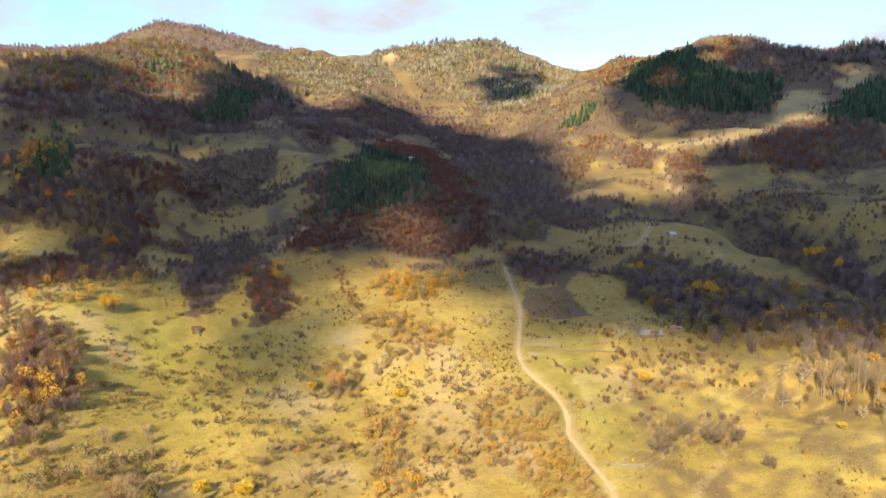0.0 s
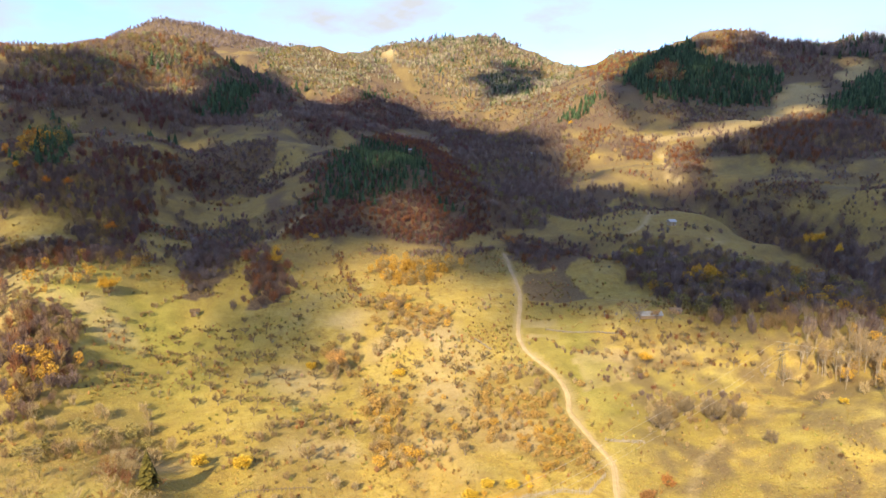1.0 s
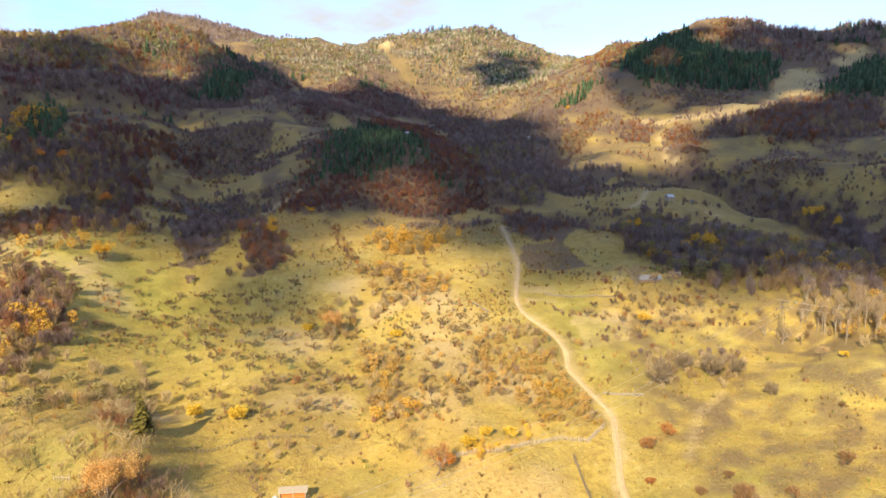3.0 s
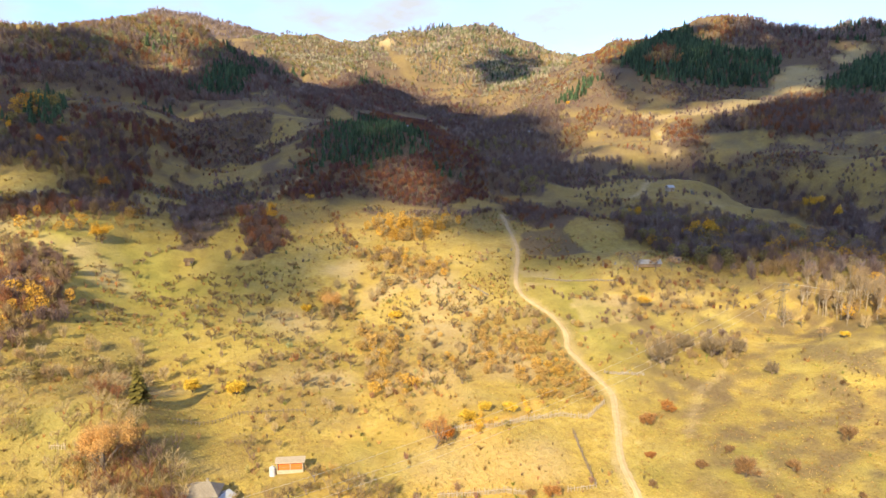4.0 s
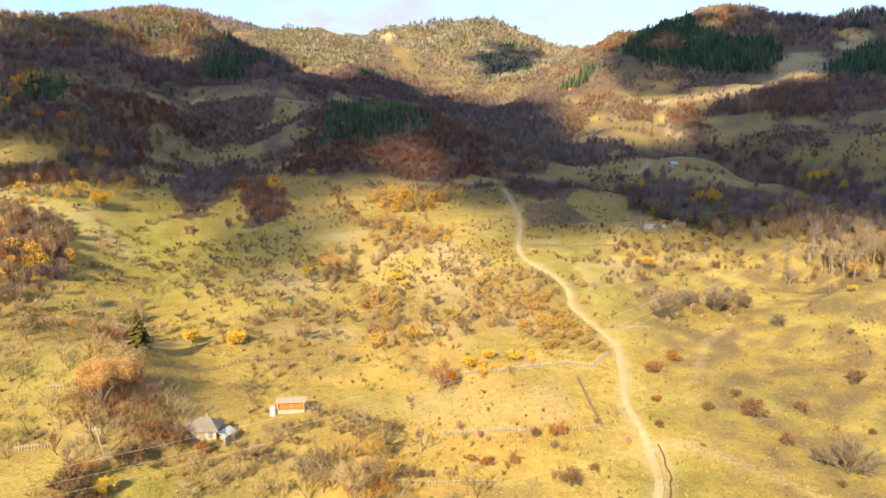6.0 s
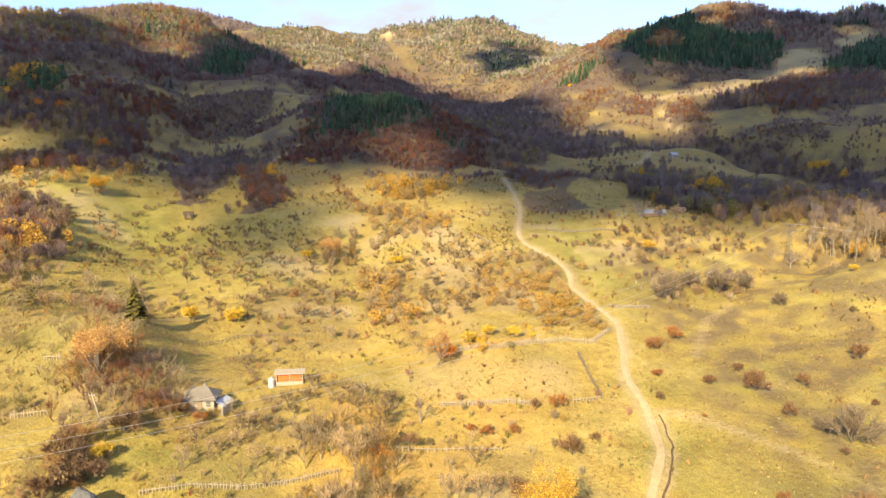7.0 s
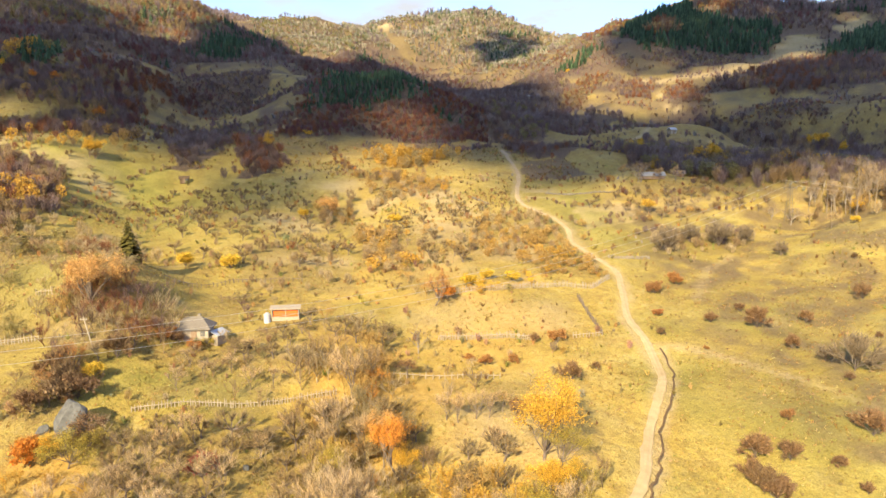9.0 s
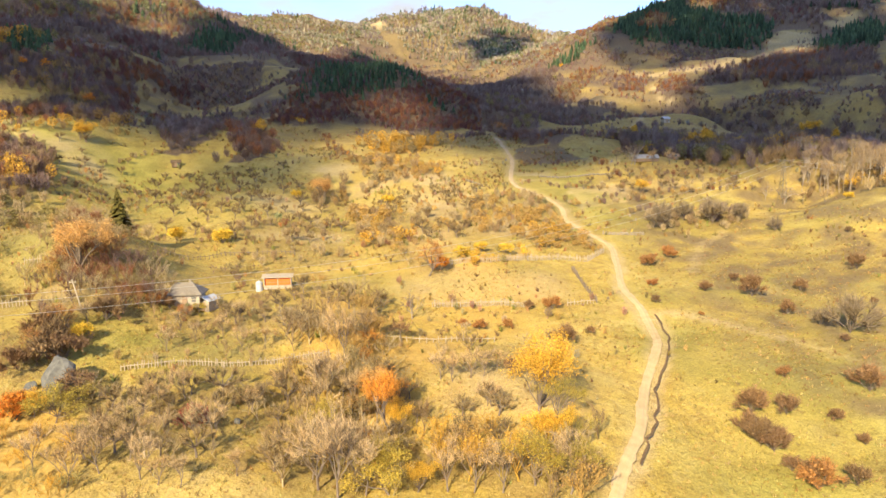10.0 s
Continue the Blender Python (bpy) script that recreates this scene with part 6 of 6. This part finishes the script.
hut(70.6, 228, 7.4, 3.2, 1.1, 4, TIN, "low farm building with a pale sheet roof among trees", PLANK)
hut(80.8, 232.3, 3.4, 2.8, 1.0, -8, PLANK, "low brown shed beside a farm building", PLANK)
hut(118.8, 354, 3.4, 3, 2.2, 20, SHEET, "small white hut on a shaded pasture")
hut(-85.9, 232.9, 2.6, 2.4, 1.6, 15, DARK_EARTH, "small dark hut in a shaded meadow", DARK_EARTH)
hut(-24.7, 526.8, 2.6, 2.4, 1.9, 10, SHEET, "far small hut on a wooded slope")
hut(-136, 624, 4.4, 3.4, 2.2, 30, SHEET, "far white farmhouse below a wooded hill")
hut(-126, 618, 4, 3.4, 2.2, -20, SLATE, "far grey farmhouse below a wooded hill")
hut(73.5, 565.3, 3.2, 2.8, 1.9, 15, TIN, "far pale hut in the valley")


def lattice_tower(x, y, tall):
    """A steel lattice tower with two cross-arms and insulators."""
    root = thing("power_pylon", "slim galvanised steel lattice pylon with cross-arms", "pylon", x, y, ground(x, y) - 0.3, 25)
    w0, w1 = 0.85, 0.22
    for sx, sy in ((-1, -1), (1, -1), (1, 1), (-1, 1)):
        part("leg", stick(bmesh.new(), (sx * w0, sy * w0, 0), (sx * w1, sy * w1, tall), 0.055, 0.04, 5), STEEL, root)
    n = 9
    for i in range(n):
        a, b = i / n, (i + 1) / n
        for q in range(4):
            c0 = ((-1, -1), (1, -1), (1, 1), (-1, 1))[q]
            c1 = ((-1, -1), (1, -1), (1, 1), (-1, 1))[(q + 1) % 4]
            wa, wb = w0 + (w1 - w0) * a, w0 + (w1 - w0) * b
            part("brace", stick(bmesh.new(), (c0[0] * wa, c0[1] * wa, tall * a), (c1[0] * wb, c1[1] * wb, tall * b), 0.022, 0.022, 4), STEEL, root)
    for z, reach in ((tall - 0.6, 2.2), (tall - 2.2, 2.6)):
        arm = part("cross_arm", box(bmesh.new(), 0, 0, z, reach * 2, 0.16, 0.16), STEEL, root)
        for s in (-1, 1):
            part("insulator", stick(bmesh.new(), (s * reach * 0.95, 0, z - 0.6), (s * reach * 0.95, 0, z), 0.09, 0.06, 8), DARK_STONE, arm)
    return root


TOWER = Vector((99.8, 194.8, ground(99.8, 194.8) + 12.3))
lattice_tower(99.8, 194.8, 12.6)


def cable(a, b, sag, r=0.022):
    a, b = Vector(a), Vector(b)
    cu = bpy.data.curves.new("power_cable", "CURVE")
    cu.dimensions, cu.bevel_depth, cu.bevel_resolution = "3D", r, 0
    sp = cu.splines.new("POLY")
    sp.points.add(24)
    for i, p in enumerate(sp.points):
        t = i / 24
        q = a + (b - a) * t
        p.co = (q.x, q.y, q.z - 4 * sag * t * (1 - t), 1)
    cu.materials.append(WIRE)
    return tagged(new("power_cable", cu), "thin pale overhead power cable sagging between supports", "cable", "overhead cables")


for off, lift, sag in ((-2.1, 0.0, 7.0), (2.1, 0.0, 7.4), (2.4, -1.6, 7.2)):
    side = Vector((0.6, -0.8, 0)) * off
    cable(TOWER + side + Vector((0, 0, lift)), Vector((-68, 68, 10 + lift)) + side, sag)
    cable(TOWER + side + Vector((0, 0, lift)), Vector((250, 176, 26 + lift)) + side, sag * 0.9)


def power_pole(x, y, tall, lean):
    root = thing("utility_pole", "leaning grey wooden utility pole", "pole", x, y, ground(x, y) - 0.3)
    top = Vector((-lean, 0, tall))
    part("pole", stick(bmesh.new(), (0, 0, 0), top, 0.13, 0.09, 8), WEATHERED, root)
    part("cross_bar", box(bmesh.new(), -lean * 0.96, 0, tall - 0.5, 1.1, 0.09, 0.1), WEATHERED, root)
    for s in (-0.45, 0.45):
        part("insulator", stick(bmesh.new(), (-lean * 0.96 + s, 0, tall - 0.4), (-lean * 0.96 + s, 0, tall - 0.22), 0.05, 0.04, 8), SHEET, root)


power_pole(-52.1, 100.6, 5.2, 1.2)


def marker_post(x, y, tall):
    """A short whitewashed post."""
    root = thing("marker_post", "short whitewashed wooden post in dry grass", "post", x, y, ground(x, y))
    part("post", box(bmesh.new(), 0, 0, -0.2, 0.16, 0.14, tall + 0.2, 0.02), PLASTER, root)
    part("cap", box(bmesh.new(), 0, 0, tall, 0.22, 0.2, 0.06, 0.01), WEATHERED, root)


# slender tree and shrub added to cast the shadow streak beside the rock
plant(-43.2, 81.2, 4.2, "rustcone")
plant(-43.9, 80.6, 1.9, "bush_dark")
plant(-32.5, 78.3, 5.1, "bare")
plant(-34, 74.4, 5.3, "bare")
plant(-29.4, 72.2, 4.4, "bare")
plant(-30.4, 81.3, 5.2, "bare")
plant(-25.6, 65.7, 4.1, "bare")
plant(-34.5, 67.4, 5.6, "bare")
plant(-17, 71.1, 4.5, "bare")
plant(-18.8, 83.8, 4.8, "bare")
plant(-22.3, 79.4, 4.0, "bare")
plant(-29.6, 102.6, 4.2, "bare")
plant(-12.3, 68.8, 8.7, "bare")
plant(-6.9, 71.6, 7.8, "bare")
plant(-14.6, 80.9, 6.6, "bare")
plant(-13.6, 85.6, 7.6, "bare")
plant(-10.4, 83.6, 6.8, "bare")
plant(-37.1, 66, 5.6, "bare")
plant(-41.9, 68.5, 5.3, "bare")
plant(-29.9, 66.5, 5.4, "bare")
plant(-15.5, 75.2, 5.0, "bare")
plant(3, 75.7, 3.7, "bare")
plant(-7.1, 84.1, 6.5, "peach")
plant(14.2, 67.2, 6.3, "goldolive")
plant(-1.8, 69.1, 4.1, "gold")
plant(-45.5, 78.6, 2.6, "olive")
plant(-49.5, 79.3, 2.0, "bush_rust")
plant(-52.9, 88.7, 4.2, "rust")
plant(-51.3, 90.6, 3.7, "bush_brown")
plant(-49.8, 96.9, 4.5, "bare")
plant(-48.2, 99.5, 3.7, "bush_brown")
plant(-47.1, 102.4, 4.8, "bare_rust")
plant(-52.8, 85.3, 3.2, "bush_brown")
plant(-52.1, 94.5, 5.1, "rust")
plant(-53.8, 92.6, 3.8, "bush_brown")
# golden and leafless trees down in the valley
plant(104.9, 267.6, 9.6, "gold_far")
plant(103.3, 271.8, 8.2, "gold_far")
plant(107.3, 265.6, 8.8, "gold_far")
plant(103.5, 267.9, 9.0, "bare_white")
plant(85.9, 296.7, 7.8, "gold_far")
plant(82.5, 297.2, 6.8, "gold_far")
plant(178.5, 326.4, 8.4, "gold_far")
plant(182, 326.9, 9.0, "gold_far")
plant(175.8, 327.6, 7.1, "gold_far")
plant(186, 317.8, 8.1, "gold_far")
plant(117.2, 234.1, 7.5, "gold_far")
plant(113.4, 233.5, 6.5, "gold_far")
plant(106.4, 249, 5.6, "olive")
plant(107.2, 245.8, 5.2, "olive")
plant(120.8, 229.9, 7.5, "rust")
plant(116.8, 220, 9.3, "bare_white")
plant(66.2, 225.7, 7.4, "bare_white")
plant(71.5, 224.2, 6.1, "bare")
plant(77.5, 225, 6.1, "bare")
plant(62.3, 233.1, 5.5, "bare")
plant(-172.9, 299.4, 7.4, "orange")
plant(-163.9, 300.7, 7.3, "orange")
plant(-132.7, 275.3, 8.5, "orange")
plant(-193.2, 312.1, 5.9, "gold_far")
plant(119.9, 236.2, 9.0, "bare_white")
plant(115.8, 630.5, 7.0, "gold_far")
plant(30.6, 316.1, 7.2, "rust")
plant(-41.6, 106.9, 1.9, "bush_brown")
plant(-39.2, 106.4, 1.6, "bush_rust")
plant(-7.1, 82.1, 5.2, "orange")
plant(-4.4, 80.8, 4.8, "gold")
plant(-9.2, 83.2, 3.6, "rust")
plant(10.3, 88.9, 3.0, "rustcone")
plant(14.7, 78.5, 6.5, "goldolive")
plant(16.0, 73.4, 5.5, "goldolive")
plant(12.2, 73.3, 6.0, "gold")
plant(-4.9, 70.6, 6.5, "goldolive")
plant(-13.7, 76.3, 6.5, "goldolive")
plant(7.2, 82.5, 4.5, "bare")
plant(-46.9, 77.8, 4.0, "gold")
plant(-48.8, 77.1, 3.2, "bush_orange")
plant(42.5, 72.1, 2.6, "bush_brown")
plant(46.8, 70.9, 2.4, "bush_brown")
plant(40.4, 77.1, 3.0, "bush_brown")
plant(50.2, 81.3, 1.6, "bush_brown")
plant(39.0, 80.1, 2.6, "bush_brown")
plant(45.7, 114.2, 0.9, "bush_rust")
plant(-112.4, 226.4, 7, "gold")
plant(-66.3, 268.0, 6.5, "gold")
plant(-57.3, 306.0, 4.5, "gold")
marker_post(-30.8, 69.8, 0.9)
marker_post(-14.8, 119, 1.0)
plant(-37.6, 108, 1.9, "olive")
plant(-43.6, 106.8, 2.2, "bush_rust")
plant(-45.5, 108.6, 2.4, "bush_brown")


# ---- clouds that shade the valley ----
def shade_cloud(outline, puff, seed, thin=1.0):
    """A heaped cloud of many rounded puffs, flat below; its outline is given where its shadow would fall at sea level."""
    high = 520.0
    rnd = random.Random(seed)
    bm = bmesh.new()
    bmesh.ops.create_icosphere(bm, subdivisions=1, radius=1)
    ball = np.array([v.co for v in bm.verts])
    tris = np.array([[v.index for v in f.verts] for f in bm.faces])
    bm.free()
    xs, ys = [p[0] for p in outline], [p[1] for p in outline]
    cx, cy = sum(xs) / len(xs), sum(ys) / len(ys)
    wide, deep = max(xs) - min(xs), max(ys) - min(ys)
    vs, fs, k = [], [], 0
    for _ in range(int(thin * 2.4 * wide * deep / (puff * puff))):
        x, y = rnd.uniform(min(xs), max(xs)), rnd.uniform(min(ys), max(ys))
        if not bool(inside(outline, np.array(x + rnd.gauss(0, 0.5) * puff), np.array(y + rnd.gauss(0, 0.5) * puff))):
            continue
        size = puff * rnd.uniform(0.5, 1.1)
        p = ball * np.array([size, size, size * 0.62]) * (1 + 0.12 * np.sin(ball[:, [1]] * 5 + rnd.random() * 6))
        p[:, 2] = np.maximum(p[:, 2], -0.3 * size)
        vs.append(p + np.array([x - cx, y - cy, rnd.uniform(0, 0.6) * puff]))
        fs.append(tris + k)
        k += len(ball)
    ob = new("cloud", mesh_of("cloud", np.concatenate(vs), np.concatenate(fs), CLOUD, None, True))
    ob.matrix_world = pose(cx + SUN.x / SUN.z * high, cy + SUN.y / SUN.z * high, high)
    return tagged(ob, "white heaped cloud drifting high over the valley", "cloud", "clouds")


shade_cloud([(-239, 659), (-241, 747), (-214, 763), (-159, 699), (-146, 752), (-130, 807), (-103, 951), (-76, 930), (-46, 868), (0, 1032), (35, 1071), (16, 896), (0, 446), (-12, 413), (-22, 375), (-34, 363), (-42, 323), (-54, 303), (-71, 297), (-86, 289), (-96, 282), (-106, 275), (-117, 276), (-131, 265)], 24, 1, 1)
shade_cloud([(34, 1061), (87, 978), (130, 833), (139, 689), (130, 621), (115, 504), (156, 518), (204, 528), (204, 493), (213, 457), (142, 262), (128, 252), (102, 247), (88, 269), (71, 283), (49, 289), (38, 298), (31, 318), (30, 373), (28, 419), (27, 486)], 16, 2, 1)
shade_cloud([(269, 663), (320, 703), (361, 743), (401, 680), (425, 658), (178, 252), (162, 256), (138, 254), (211, 459), (205, 498), (209, 535)], 20, 3, 1)
shade_cloud([(261, 910), (301, 993), (364, 1131), (402, 1150), (429, 1148), (408, 1027), (439, 1028), (487, 1146), (525, 1190), (539, 1130), (648, 1132), (434, 673), (413, 703), (393, 809), (360, 817), (316, 821), (276, 840)], 24, 4, 0.8)
shade_cloud([(-77, 327), (-58, 366), (-19, 369), (-17, 284), (-28, 254), (-37, 231), (-50, 224), (-65, 218), (-76, 272)], 9, 5, 0.17)
shade_cloud([(-71, 282), (-30, 286), (-23, 245), (-32, 202), (-44, 187), (-59, 201), (-70, 240)], 8, 6, 0.13)
shade_cloud([(159, 1225), (215, 1374), (269, 1433), (282, 1376), (213, 1104), (184, 1161)], 16, 7, 0.3)
shade_cloud([(32, 327), (48, 294), (71, 283), (88, 269), (75, 254), (50, 254), (33, 268)], 8, 8, 0.3)
shade_cloud([(238, 861), (271, 896), (276, 840), (314, 816), (361, 807), (385, 803), (313, 741), (254, 734), (225, 749)], 9, 9, 0.42)
shade_cloud([(-247, 827), (-222, 873), (-199, 914), (-179, 888), (-161, 727), (-214, 771), (-241, 750)], 12, 10, 0.4)
shade_cloud([(-110, 989), (-115, 1186), (-59, 938), (-76, 829), (-110, 908)], 14, 11, 0.8)
